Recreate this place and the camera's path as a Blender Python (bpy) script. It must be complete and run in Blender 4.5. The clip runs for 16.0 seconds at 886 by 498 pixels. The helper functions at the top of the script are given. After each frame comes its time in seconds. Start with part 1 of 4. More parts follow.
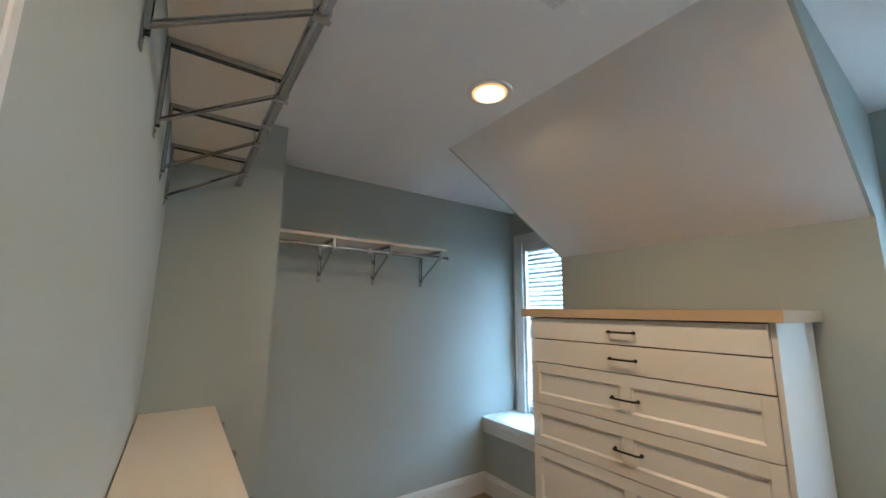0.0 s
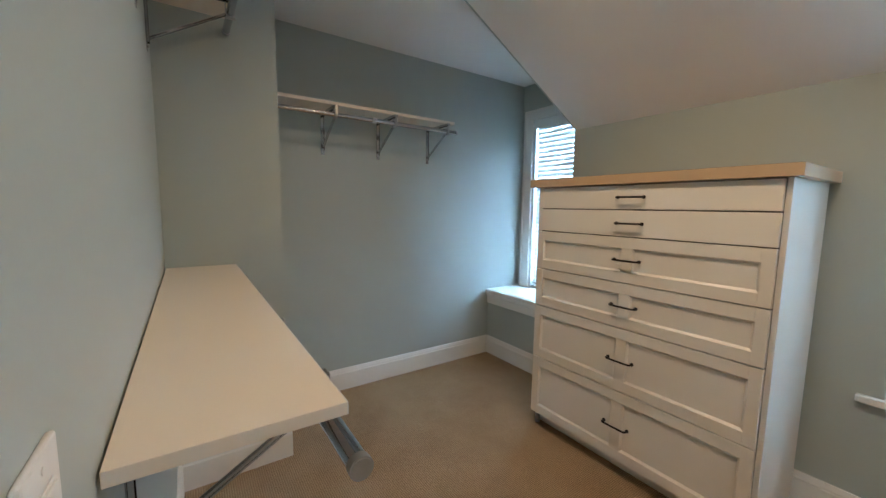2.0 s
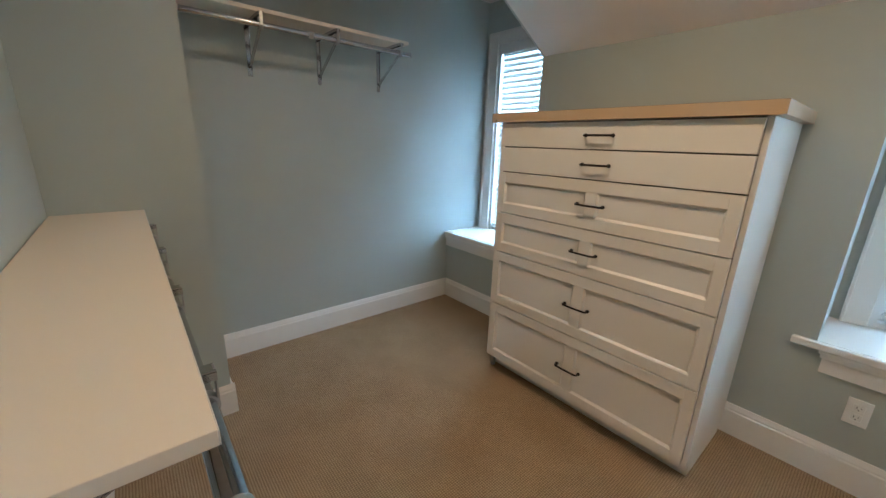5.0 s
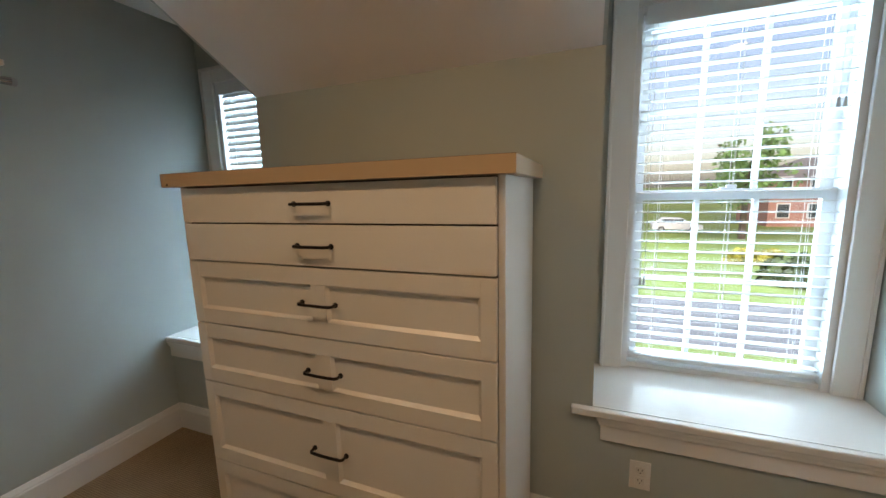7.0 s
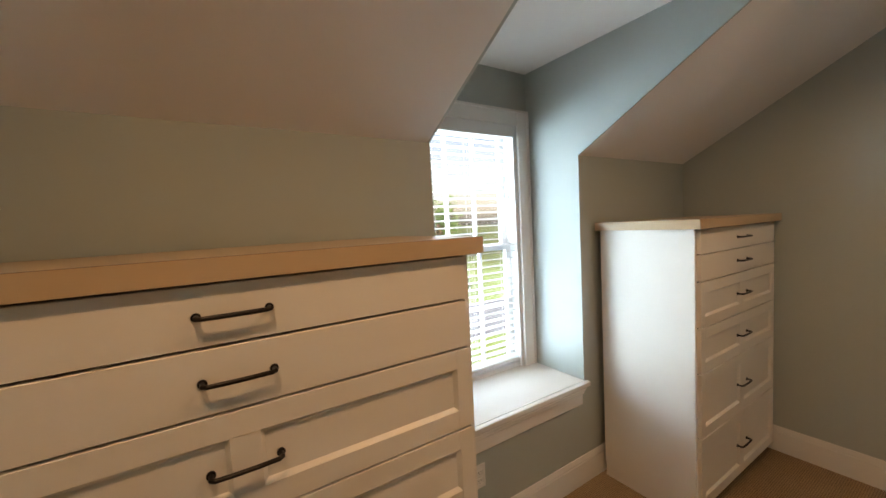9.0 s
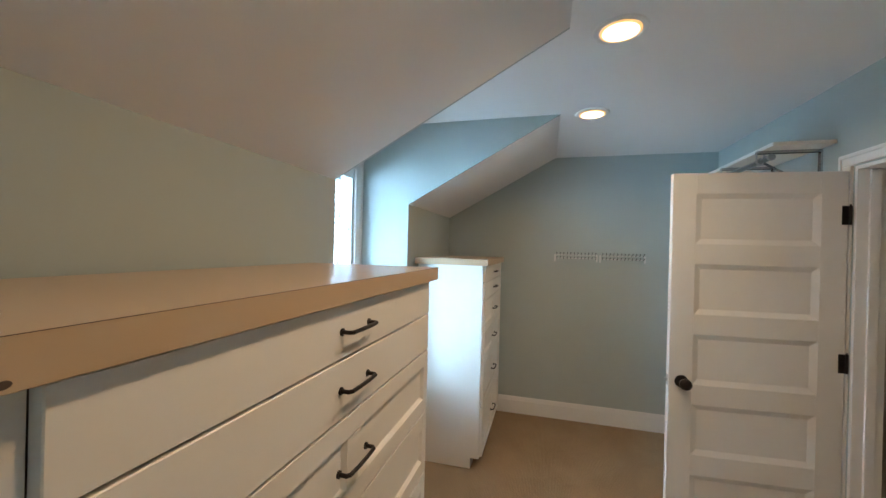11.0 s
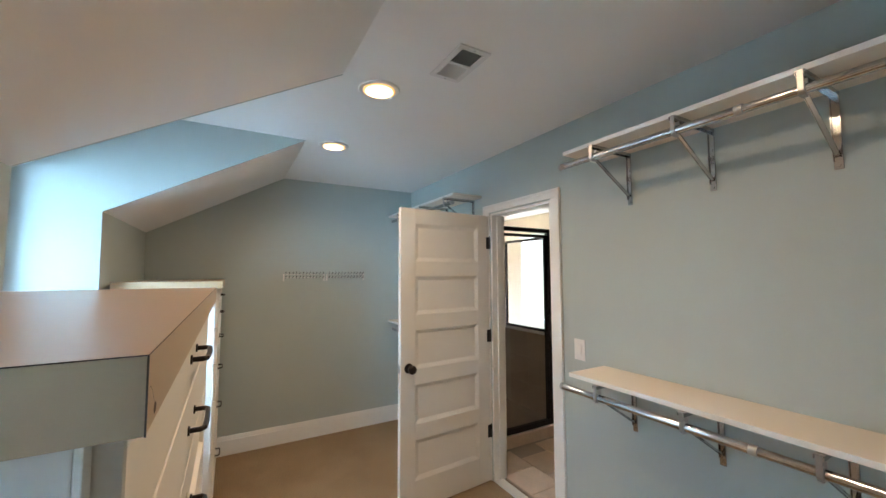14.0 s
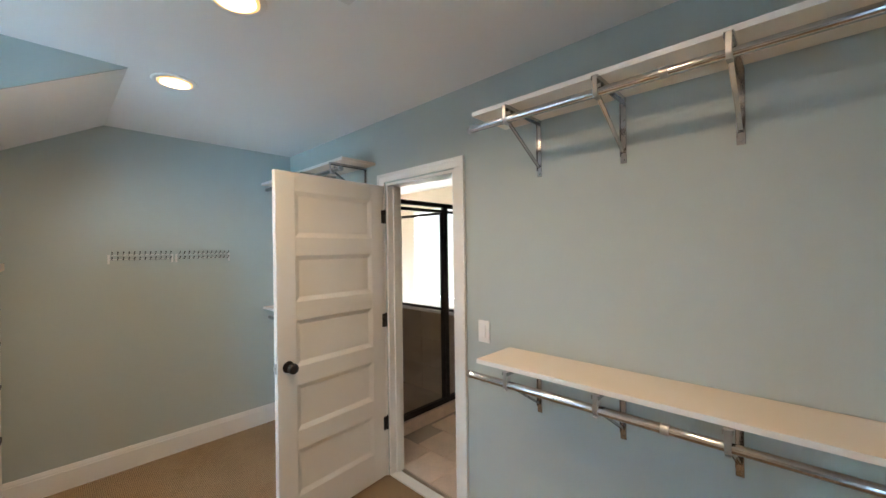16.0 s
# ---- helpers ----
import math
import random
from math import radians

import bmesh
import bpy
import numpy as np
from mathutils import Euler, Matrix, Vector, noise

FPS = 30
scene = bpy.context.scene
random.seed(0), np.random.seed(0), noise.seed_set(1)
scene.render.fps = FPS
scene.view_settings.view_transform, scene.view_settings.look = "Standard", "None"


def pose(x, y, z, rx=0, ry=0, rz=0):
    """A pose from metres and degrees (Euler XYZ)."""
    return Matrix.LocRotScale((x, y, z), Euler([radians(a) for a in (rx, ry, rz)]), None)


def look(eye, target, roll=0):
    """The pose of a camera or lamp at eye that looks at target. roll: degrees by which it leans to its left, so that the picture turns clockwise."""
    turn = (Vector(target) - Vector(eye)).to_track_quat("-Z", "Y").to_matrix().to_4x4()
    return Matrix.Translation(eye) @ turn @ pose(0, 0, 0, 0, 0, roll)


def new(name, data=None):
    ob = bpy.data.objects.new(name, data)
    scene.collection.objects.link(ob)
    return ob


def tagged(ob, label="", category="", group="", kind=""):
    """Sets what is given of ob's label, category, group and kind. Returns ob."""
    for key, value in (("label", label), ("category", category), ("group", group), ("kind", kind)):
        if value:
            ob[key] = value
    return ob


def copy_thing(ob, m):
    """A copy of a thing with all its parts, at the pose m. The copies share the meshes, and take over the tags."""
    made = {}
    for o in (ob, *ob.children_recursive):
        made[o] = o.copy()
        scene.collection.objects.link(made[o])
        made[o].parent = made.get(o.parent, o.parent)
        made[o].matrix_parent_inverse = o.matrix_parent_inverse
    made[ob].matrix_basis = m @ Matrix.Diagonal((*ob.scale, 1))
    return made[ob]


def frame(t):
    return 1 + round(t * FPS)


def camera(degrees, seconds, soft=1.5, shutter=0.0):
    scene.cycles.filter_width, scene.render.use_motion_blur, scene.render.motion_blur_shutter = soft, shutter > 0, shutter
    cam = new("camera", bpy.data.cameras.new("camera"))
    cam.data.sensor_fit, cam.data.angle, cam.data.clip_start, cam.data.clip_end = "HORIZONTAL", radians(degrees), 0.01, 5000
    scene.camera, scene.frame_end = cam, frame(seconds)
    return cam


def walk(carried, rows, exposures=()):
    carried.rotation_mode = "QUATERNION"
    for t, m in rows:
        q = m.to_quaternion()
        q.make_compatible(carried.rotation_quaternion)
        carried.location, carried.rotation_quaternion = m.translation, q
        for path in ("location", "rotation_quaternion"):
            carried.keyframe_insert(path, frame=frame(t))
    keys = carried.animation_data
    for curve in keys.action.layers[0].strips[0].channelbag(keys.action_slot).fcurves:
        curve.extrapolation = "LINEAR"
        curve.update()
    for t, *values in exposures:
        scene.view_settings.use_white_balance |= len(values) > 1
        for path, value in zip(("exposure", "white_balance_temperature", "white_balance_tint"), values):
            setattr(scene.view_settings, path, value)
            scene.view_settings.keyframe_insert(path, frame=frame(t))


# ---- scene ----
cam = camera(99.7, 16.0)

PATH = [
    (0, (1.959, 0.086, 1.51), (0.34, 1.213, 1.838), 0.69),
    (0.5, (1.951, 0.104, 1.464), (0.303, 1.222, 1.648), 0.70),
    (1, (1.939, 0.104, 1.432), (0.284, 1.225, 1.456), 0.60),
    (1.5, (1.926, 0.083, 1.388), (0.284, 1.217, 1.255), 1.00),
    (2, (1.929, 0.086, 1.358), (0.287, 1.206, 1.137), 0.83),
    (2.5, (1.927, 0.09, 1.334), (0.295, 1.195, 0.99), 0.78),
    (3, (1.943, 0.093, 1.33), (0.332, 1.178, 0.854), 0.52),
    (3.2, (1.928, 0.113, 1.307), (0.325, 1.2, 0.808), 0.47),
    (5.3, (1.813, 0.297, 1.382), (0.363, 1.563, 0.837), 1.18),
    (5.5, (1.816, 0.4, 1.393), (0.374, 1.675, 0.849), 0.33),
    (6, (1.788, 0.574, 1.419), (0.43, 1.963, 0.944), -0.24),
    (6.5, (1.792, 0.767, 1.419), (0.597, 2.331, 1.065), -0.91),
    (7, (1.709, 0.934, 1.446), (0.995, 2.778, 1.14), -1.52),
    (7.5, (1.532, 1.016, 1.438), (1.652, 3.004, 1.256), -0.30),
    (8, (1.361, 1.061, 1.454), (1.969, 2.958, 1.28), 0.19),
    (8.2, (1.298, 0.999, 1.484), (1.983, 2.871, 1.333), -1.13),
    (10.3, (0.309, 1.148, 1.594), (2.009, 2.197, 1.495), 0.64),
    (10.5, (0.273, 1.242, 1.594), (2.038, 2.179, 1.511), 0.86),
    (11, (0.175, 1.414, 1.604), (2.104, 1.945, 1.599), 1.39),
    (11.5, (0.197, 1.594, 1.579), (2.183, 1.826, 1.621), 1.57),
    (12, (0.13, 1.631, 1.592), (2.125, 1.761, 1.634), 0.88),
    (12.5, (0.116, 1.722, 1.578), (2.113, 1.616, 1.629), 0.89),
    (13, (0.123, 1.761, 1.572), (2.066, 1.295, 1.657), 0.39),
    (13.5, (0.078, 1.760, 1.578), (1.928, 1.008, 1.689), 0.13),
    (14, (0.060, 1.771, 1.575), (1.795, 0.785, 1.704), -0.20),
    (14.5, (0.067, 1.741, 1.624), (1.710, 0.605, 1.702), -0.56),
    (15, (0.135, 1.728, 1.635), (1.679, 0.459, 1.689), -0.87),
    (15.5, (0.217, 1.685, 1.622), (1.676, 0.317, 1.683), -0.95),
    (16, (0.341, 1.617, 1.58), (1.719, 0.167, 1.58), -0.79),
]
walk(cam, [(t, look(eye, target, roll)) for t, eye, target, roll in PATH],
     exposures=[(0.0, 2.92, 6050, 12), (5.6, 2.88, 6050, 12), (6.5, 2.55, 6150, 12), (7.0, 2.2, 7500, 19), (7.5, 1.98, 9000, 27), (8.2, 2.12, 9500, 29), (10.3, 2.8, 6500, 15), (11.5, 2.93, 6250, 13), (16.0, 3.2, 6400, 14)])

# strengths of the sky, the sun, the lamps added outside the windows, the downlights and their glowing lenses
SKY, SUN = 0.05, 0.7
NORTH_FILL = 9500.0
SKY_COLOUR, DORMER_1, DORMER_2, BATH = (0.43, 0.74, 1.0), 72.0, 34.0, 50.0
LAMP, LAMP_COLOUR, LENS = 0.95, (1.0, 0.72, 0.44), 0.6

# ---- world and light ----
world = bpy.data.worlds.new("world")
scene.world = world
world.use_nodes = True
_bg = world.node_tree.nodes["Background"]
_sky = world.node_tree.nodes.new("ShaderNodeTexSky")
_sky.sky_type, _sky.sun_disc = "NISHITA", False
_sky.sun_elevation, _sky.sun_rotation = radians(42), radians(200)
_sky.air_density, _sky.dust_density = 1.0, 2.5
_bg.inputs[1].default_value = SKY
world.node_tree.links.new(_sky.outputs[0], _bg.inputs[0])
sun_data = bpy.data.lights.new("sun", "SUN")
sun_data.energy, sun_data.angle, sun_data.color = SUN, radians(12), (1.0, 0.95, 0.88)
sun = new("sun", sun_data)
sun.matrix_world = look((0, 0, 20), (-3.0, 8.5, 10.0))


def add_sky_fill(eye, target, width, height, watts, colour=SKY_COLOUR):
    """An area lamp added outside a window, out of view, in place of sky light."""
    d = bpy.data.lights.new("sky_fill", "AREA")
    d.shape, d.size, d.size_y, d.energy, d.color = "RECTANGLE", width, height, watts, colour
    ob = new("sky_fill", d)
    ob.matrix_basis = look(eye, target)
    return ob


# added lamps, set where the camera cannot see them, brighten the rooms
add_sky_fill((2.20, 30.0, 22.0), (2.20, 2.80, 1.40), 44.0, 20.0, NORTH_FILL, (0.55, 0.80, 1.0))
add_sky_fill((1.42, 3.88, 1.00), (2.30, 2.60, 1.62), 0.9, 2.0, DORMER_2)
add_sky_fill((-0.05, 3.95, 1.10), (-0.40, 2.60, 1.70), 1.0, 2.0, DORMER_1)
add_sky_fill((2.75, -3.20, 1.60), (4.15, -2.30, 1.50), 1.30, 1.30, BATH, (0.94, 0.95, 1.0))

# ---- materials ----
def nodes_of(name):
    m = bpy.data.materials.new(name)
    m.use_nodes = True
    nt = m.node_tree
    return m, nt, nt.nodes["Principled BSDF"], nt.links


def coords(nt, scale=(1, 1, 1)):
    tc = nt.nodes.new("ShaderNodeTexCoord")
    mp = nt.nodes.new("ShaderNodeMapping")
    mp.inputs["Scale"].default_value = scale
    nt.links.new(tc.outputs["Object"], mp.inputs["Vector"])
    return mp.outputs[0]


def noise_node(nt, vec, scale, detail=4, rough=0.55):
    n = nt.nodes.new("ShaderNodeTexNoise")
    n.inputs["Scale"].default_value, n.inputs["Detail"].default_value, n.inputs["Roughness"].default_value = scale, detail, rough
    nt.links.new(vec, n.inputs["Vector"])
    return n.outputs["Fac"]


def ramp(nt, fac, a, b, lo=0.3, hi=0.7):
    r = nt.nodes.new("ShaderNodeValToRGB")
    r.color_ramp.elements[0].position, r.color_ramp.elements[1].position = lo, hi
    r.color_ramp.elements[0].color, r.color_ramp.elements[1].color = (*a, 1), (*b, 1)
    nt.links.new(fac, r.inputs[0])
    return r.outputs[0]


def bump(nt, height, strength, distance, bsdf):
    b = nt.nodes.new("ShaderNodeBump")
    b.inputs["Strength"].default_value, b.inputs["Distance"].default_value = strength, distance
    nt.links.new(height, b.inputs["Height"])
    nt.links.new(b.outputs[0], bsdf.inputs["Normal"])


def surface(name, colour, rough=0.5, vary=0.05, metal=0.0, big=2.0, fine=60.0, relief=0.15, depth=0.001, stretch=(1, 1, 1), rough_vary=0.08, spec=0.5):
    """A plain finish with blotches at one scale and grain and relief at another."""
    m, nt, bsdf, links = nodes_of(name)
    v = coords(nt, stretch)
    large, small = noise_node(nt, v, big, 3), noise_node(nt, v, fine, 5)
    lo = [c * (1 - vary) for c in colour]
    hi = [min(1, c * (1 + vary)) for c in colour]
    mix = nt.nodes.new("ShaderNodeMath")
    mix.operation = "MULTIPLY_ADD"
    links.new(large, mix.inputs[0])
    mix.inputs[1].default_value = 0.7
    half = nt.nodes.new("ShaderNodeMath")
    half.operation = "MULTIPLY"
    links.new(small, half.inputs[0])
    half.inputs[1].default_value = 0.3
    links.new(half.outputs[0], mix.inputs[2])
    links.new(ramp(nt, mix.outputs[0], lo, hi), bsdf.inputs["Base Color"])
    rr = nt.nodes.new("ShaderNodeMapRange")
    rr.inputs["To Min"].default_value, rr.inputs["To Max"].default_value = max(0.02, rough - rough_vary), min(1, rough + rough_vary)
    links.new(large, rr.inputs["Value"])
    links.new(rr.outputs[0], bsdf.inputs["Roughness"])
    bsdf.inputs["Metallic"].default_value = metal
    bsdf.inputs["Specular IOR Level"].default_value = spec
    if relief:
        bump(nt, small, relief, depth, bsdf)
    return m


WALL = surface("wall_paint", (0.435, 0.488, 0.468), 0.45, 0.03, big=1.3, fine=260, relief=0.10, depth=0.0006)
CEIL = surface("ceiling_paint", (0.85, 0.84, 0.82), 0.75, 0.02, big=1.1, fine=220, relief=0.10, depth=0.0006)
TRIM = surface("trim_paint", (0.80, 0.79, 0.76), 0.32, 0.025, big=3, fine=90, relief=0.05, depth=0.0004)
STOOL_PAINT = surface("stool_gloss_paint", (0.80, 0.79, 0.77), 0.17, 0.02, big=3, fine=90, relief=0.04, depth=0.0003)
CABINET = surface("cabinet_thermofoil", (0.80, 0.755, 0.69), 0.34, 0.02, big=2.5, fine=120, relief=0.04, depth=0.0003)
TOP = surface("chest_top_laminate", (0.52, 0.370, 0.232), 0.30, 0.006, big=1.2, fine=150, relief=0.03, depth=0.0002, rough_vary=0.008)
SEAM_AND_SHADE = surface("seam_and_gap_shade", (0.06, 0.035, 0.022), 0.6, 0.2)
SHELF = surface("shelf_melamine", (0.80, 0.715, 0.61), 0.38, 0.02, big=2.0, fine=140, relief=0.04, depth=0.0003)
CHROME = surface("chrome", (0.50, 0.50, 0.51), 0.13, 0.06, metal=1.0, big=12, fine=200, relief=0.03, depth=0.0002)
DULL_METAL = surface("galvanised_metal", (0.45, 0.45, 0.45), 0.36, 0.1, metal=1.0, big=14, fine=200, relief=0.05, depth=0.0002)
BRONZE = surface("oil_rubbed_bronze", (0.022, 0.017, 0.015), 0.33, 0.3, metal=0.6, big=20, fine=150, relief=0.1, depth=0.0004)
PLASTIC = surface("white_plastic", (0.80, 0.80, 0.78), 0.3, 0.01, big=8, fine=100, relief=0.0)
DARK = surface("slot_shade", (0.015, 0.015, 0.015), 0.7, 0.2)
VENT_PAINT = surface("vent_enamel", (0.72, 0.71, 0.69), 0.4, 0.04, big=9, fine=120, relief=0.05)
DUCT = surface("duct_shade", (0.10, 0.10, 0.10), 0.7, 0.2)
VINYL = surface("window_vinyl", (0.80, 0.81, 0.82), 0.35, 0.02, relief=0.03)
SLAT = surface("blind_slat", (0.82, 0.82, 0.81), 0.42, 0.02, big=5, fine=80, relief=0.06, stretch=(0.1, 1, 1))
_nt = SLAT.node_tree                    # thin white slats let some light through
_tr, _mx = _nt.nodes.new("ShaderNodeBsdfTranslucent"), _nt.nodes.new("ShaderNodeMixShader")
_tr.inputs["Color"].default_value = (0.80, 0.82, 0.84, 1)
_mx.inputs[0].default_value = 0.06
_nt.links.new(_nt.nodes["Principled BSDF"].outputs[0], _mx.inputs[1])
_nt.links.new(_tr.outputs[0], _mx.inputs[2])
_nt.links.new(_mx.outputs[0], _nt.nodes["Material Output"].inputs["Surface"])
# bathroom tile and paint: own beige, warmed further in place of lamps not built
TILE = surface("floor_tile_glaze", (0.70, 0.55, 0.43), 0.32, 0.12, big=5, fine=45, relief=0.12)
GROUT = surface("grout", (0.45, 0.37, 0.30), 0.85, 0.1, fine=120)
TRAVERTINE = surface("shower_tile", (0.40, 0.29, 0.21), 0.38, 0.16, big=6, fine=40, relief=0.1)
BATH_PAINT = surface("bath_paint", (0.76, 0.65, 0.53), 0.6, 0.03, fine=200)
BRICKS = surface("brick_far", (0.36, 0.19, 0.15), 0.85, 0.15, big=0.6, fine=6)
ROOF = surface("roof_shingle_far", (0.13, 0.12, 0.12), 0.9, 0.2, big=0.4, fine=5)
ASPHALT = surface("asphalt", (0.10, 0.10, 0.11), 0.9, 0.2, big=0.3, fine=8)
BARK = surface("bark", (0.10, 0.075, 0.055), 0.9, 0.3, big=4, fine=20, relief=0.5, depth=0.02)
FOLIAGE = surface("foliage", (0.11, 0.20, 0.05), 0.75, 0.5, big=0.7, fine=5, relief=0.3, depth=0.03)
SHRUB = surface("shrub_foliage", (0.075, 0.12, 0.030), 0.8, 0.5, big=1.2, fine=9, relief=0.3, depth=0.03)
FLOWER = surface("yellow_shrub", (0.36, 0.33, 0.05), 0.8, 0.3, big=2, fine=9)
LAWN = surface("lawn", (0.12, 0.17, 0.032), 0.9, 0.35, big=0.15, fine=3, relief=0.3, depth=0.02)
FAR_WHITE = surface("far_white_paint", (0.7, 0.7, 0.68), 0.6, 0.05)
FAR_GLASS = surface("far_window_glass", (0.05, 0.06, 0.07), 0.1, 0.2, relief=0.0)
CAR_PAINT = surface("car_paint", (0.62, 0.63, 0.65), 0.25, 0.03, relief=0.0)
RUBBER = surface("rubber", (0.02, 0.02, 0.02), 0.8, 0.1)


def carpet_material():
    m, nt, bsdf, links = nodes_of("loop_carpet")
    v = coords(nt)
    w = []
    for direction in ("X", "Y"):
        t = nt.nodes.new("ShaderNodeTexWave")
        t.wave_type, t.bands_direction = "BANDS", direction
        t.inputs["Scale"].default_value = 33.0 if direction == "X" else 31.0
        t.inputs["Distortion"].default_value, t.inputs["Detail"].default_value, t.inputs["Detail Scale"].default_value = 1.0, 2.0, 3.0
        links.new(v, t.inputs["Vector"])
        w.append(t.outputs["Fac"])
    mul = nt.nodes.new("ShaderNodeMath")
    mul.operation = "MULTIPLY"
    links.new(w[0], mul.inputs[0])
    links.new(w[1], mul.inputs[1])
    speck = noise_node(nt, v, 190, 4)
    blot = noise_node(nt, v, 3.2, 5, 0.65)
    add = nt.nodes.new("ShaderNodeMath")
    add.operation = "ADD"
    links.new(mul.outputs[0], add.inputs[0])
    links.new(speck, add.inputs[1])
    fine = ramp(nt, add.outputs[0], (0.19, 0.120, 0.062), (0.50, 0.360, 0.222), 0.25, 1.25)
    large = ramp(nt, blot, (0.87, 0.855, 0.835), (1.0, 1.0, 1.0), 0.38, 0.60)
    mix = nt.nodes.new("ShaderNodeMix")
    mix.data_type, mix.blend_type = "RGBA", "MULTIPLY"
    mix.inputs["Factor"].default_value = 1.0
    links.new(fine, mix.inputs["A"])
    links.new(large, mix.inputs["B"])
    links.new(mix.outputs["Result"], bsdf.inputs["Base Color"])
    bsdf.inputs["Roughness"].default_value = 0.95
    bsdf.inputs["Specular IOR Level"].default_value = 0.15
    bump(nt, add.outputs[0], 0.7, 0.005, bsdf)
    return m


CARPET = carpet_material()


def glass_material(name, tint=(1, 1, 1), rough=0.0):
    m, nt, bsdf, links = nodes_of(name)
    bsdf.inputs["Base Color"].default_value = (*tint, 1)
    bsdf.inputs["Transmission Weight"].default_value = 1.0
    bsdf.inputs["Roughness"].default_value = rough
    bsdf.inputs["IOR"].default_value = 1.45
    return m


GLASS = glass_material("window_glass")
FROSTED = glass_material("frosted_glass", (0.97, 0.99, 1.0), 0.45)
SHOWER_GLASS = glass_material("shower_glass", (0.97, 0.985, 0.98))


def lamp_lens_material():
    m, nt, bsdf, links = nodes_of("lamp_lens")
    bsdf.inputs["Base Color"].default_value = (0.9, 0.88, 0.82, 1)
    bsdf.inputs["Emission Color"].default_value = (1.0, 0.80, 0.50, 1)
    bsdf.inputs["Emission Strength"].default_value = LENS
    return m


# emission added in place of amber lamplight falling on the reflector ring
def warm_rim_material():
    m, nt, bsdf, links = nodes_of("rim_added_glow")
    bsdf.inputs["Base Color"].default_value = (0.8, 0.62, 0.38, 1)
    bsdf.inputs["Emission Color"].default_value = (1.0, 0.50, 0.13, 1)
    bsdf.inputs["Emission Strength"].default_value = LENS * 0.22
    return m


RIM_GLOW = warm_rim_material()
LAMP_LENS = lamp_lens_material()


# ---- mesh helpers ----
def box(bm, x0, x1, y0, y1, z0, z1, bevel=0.0, seg=2, m=None):
    geo = bmesh.ops.create_cube(bm, size=1.0)
    vs = geo["verts"]
    bmesh.ops.scale(bm, vec=(abs(x1 - x0), abs(y1 - y0), abs(z1 - z0)), verts=vs)
    bmesh.ops.translate(bm, vec=((x0 + x1) / 2, (y0 + y1) / 2, (z0 + z1) / 2), verts=vs)
    if bevel:
        es = {e for v in vs for e in v.link_edges}
        r = bmesh.ops.bevel(bm, geom=list(es), offset=bevel, segments=seg, affect="EDGES", profile=0.5)
        vs = list({v for f in r["faces"] for v in f.verts} | {v for v in vs if v.is_valid})
    if m is not None:
        bmesh.ops.transform(bm, matrix=m, verts=vs)
    return vs


def rod(bm, a, b, r, seg=20, r2=None):
    a, b = Vector(a), Vector(b)
    d = b - a
    m = Matrix.Translation((a + b) / 2) @ d.to_track_quat("Z", "Y").to_matrix().to_4x4()
    return bmesh.ops.create_cone(bm, cap_ends=True, segments=seg, radius1=r, radius2=r if r2 is None else r2, depth=d.length, matrix=m)["verts"]


def ball(bm, c, r, scale=(1, 1, 1), u=16, v=10):
    m = Matrix.Translation(c) @ Matrix.Diagonal((*scale, 1))
    return bmesh.ops.create_uvsphere(bm, u_segments=u, v_segments=v, radius=r, matrix=m)["verts"]


def tube(bm, pts, r, seg=10):
    """A bent round bar through pts, with round joints."""
    for a, b in zip(pts, pts[1:]):
        rod(bm, a, b, r, seg)
    for p in pts:
        ball(bm, p, r, u=seg, v=6)


def prism(bm, outline, axis, lo, hi):
    """An outline in the two other axes, in order, drawn out along an axis."""
    def at(p, q):
        c = list(p)
        c.insert("xyz".index(axis), q)
        return c
    a = [bm.verts.new(at(p, lo)) for p in outline]
    b = [bm.verts.new(at(p, hi)) for p in outline]
    bm.faces.new(a)
    bm.faces.new(b[::-1])
    for i in range(len(a)):
        j = (i + 1) % len(a)
        bm.faces.new((a[j], a[i], b[i], b[j]))
    bmesh.ops.recalc_face_normals(bm, faces=bm.faces)


def lathe(bm, profile, c, axis="Z", seg=28):
    """A turned shape: radius and height pairs about an axis through c."""
    rows = []
    for r, h in profile:
        ring = []
        for i in range(seg):
            a = 2 * math.pi * i / seg
            p = {"Z": (r * math.cos(a), r * math.sin(a), h), "Y": (r * math.cos(a), h, r * math.sin(a)), "X": (h, r * math.cos(a), r * math.sin(a))}[axis]
            ring.append(bm.verts.new(Vector(c) + Vector(p)))
        rows.append(ring)
    for a, b in zip(rows, rows[1:]):
        for i in range(seg):
            j = (i + 1) % seg
            bm.faces.new((a[i], a[j], b[j], b[i]))
    bm.faces.new(rows[0])
    bm.faces.new(rows[-1])
    bmesh.ops.recalc_face_normals(bm, faces=bm.faces)


def part(name, bm, material, parent=None, label="", smooth=False):
    me = bpy.data.meshes.new(name)
    bm.to_mesh(me)
    bm.free()
    me.materials.append(material)
    if smooth:
        for p in me.polygons:
            p.use_smooth = True
        me.set_sharp_from_angle(angle=radians(38))
    ob = new(name, me)
    if parent is not None:
        ob.parent = parent
    if label:
        ob["label"] = label
    return ob


def thing(name, label, category, at=(0, 0, 0), group=""):
    ob = new(name)
    ob.location = at
    ob.empty_display_size = 0.1
    return tagged(ob, label, category, group)


def made(name, fill, material, parent=None, label="", smooth=False):
    bm = bmesh.new()
    fill(bm)
    return part(name, bm, material, parent, label, smooth)


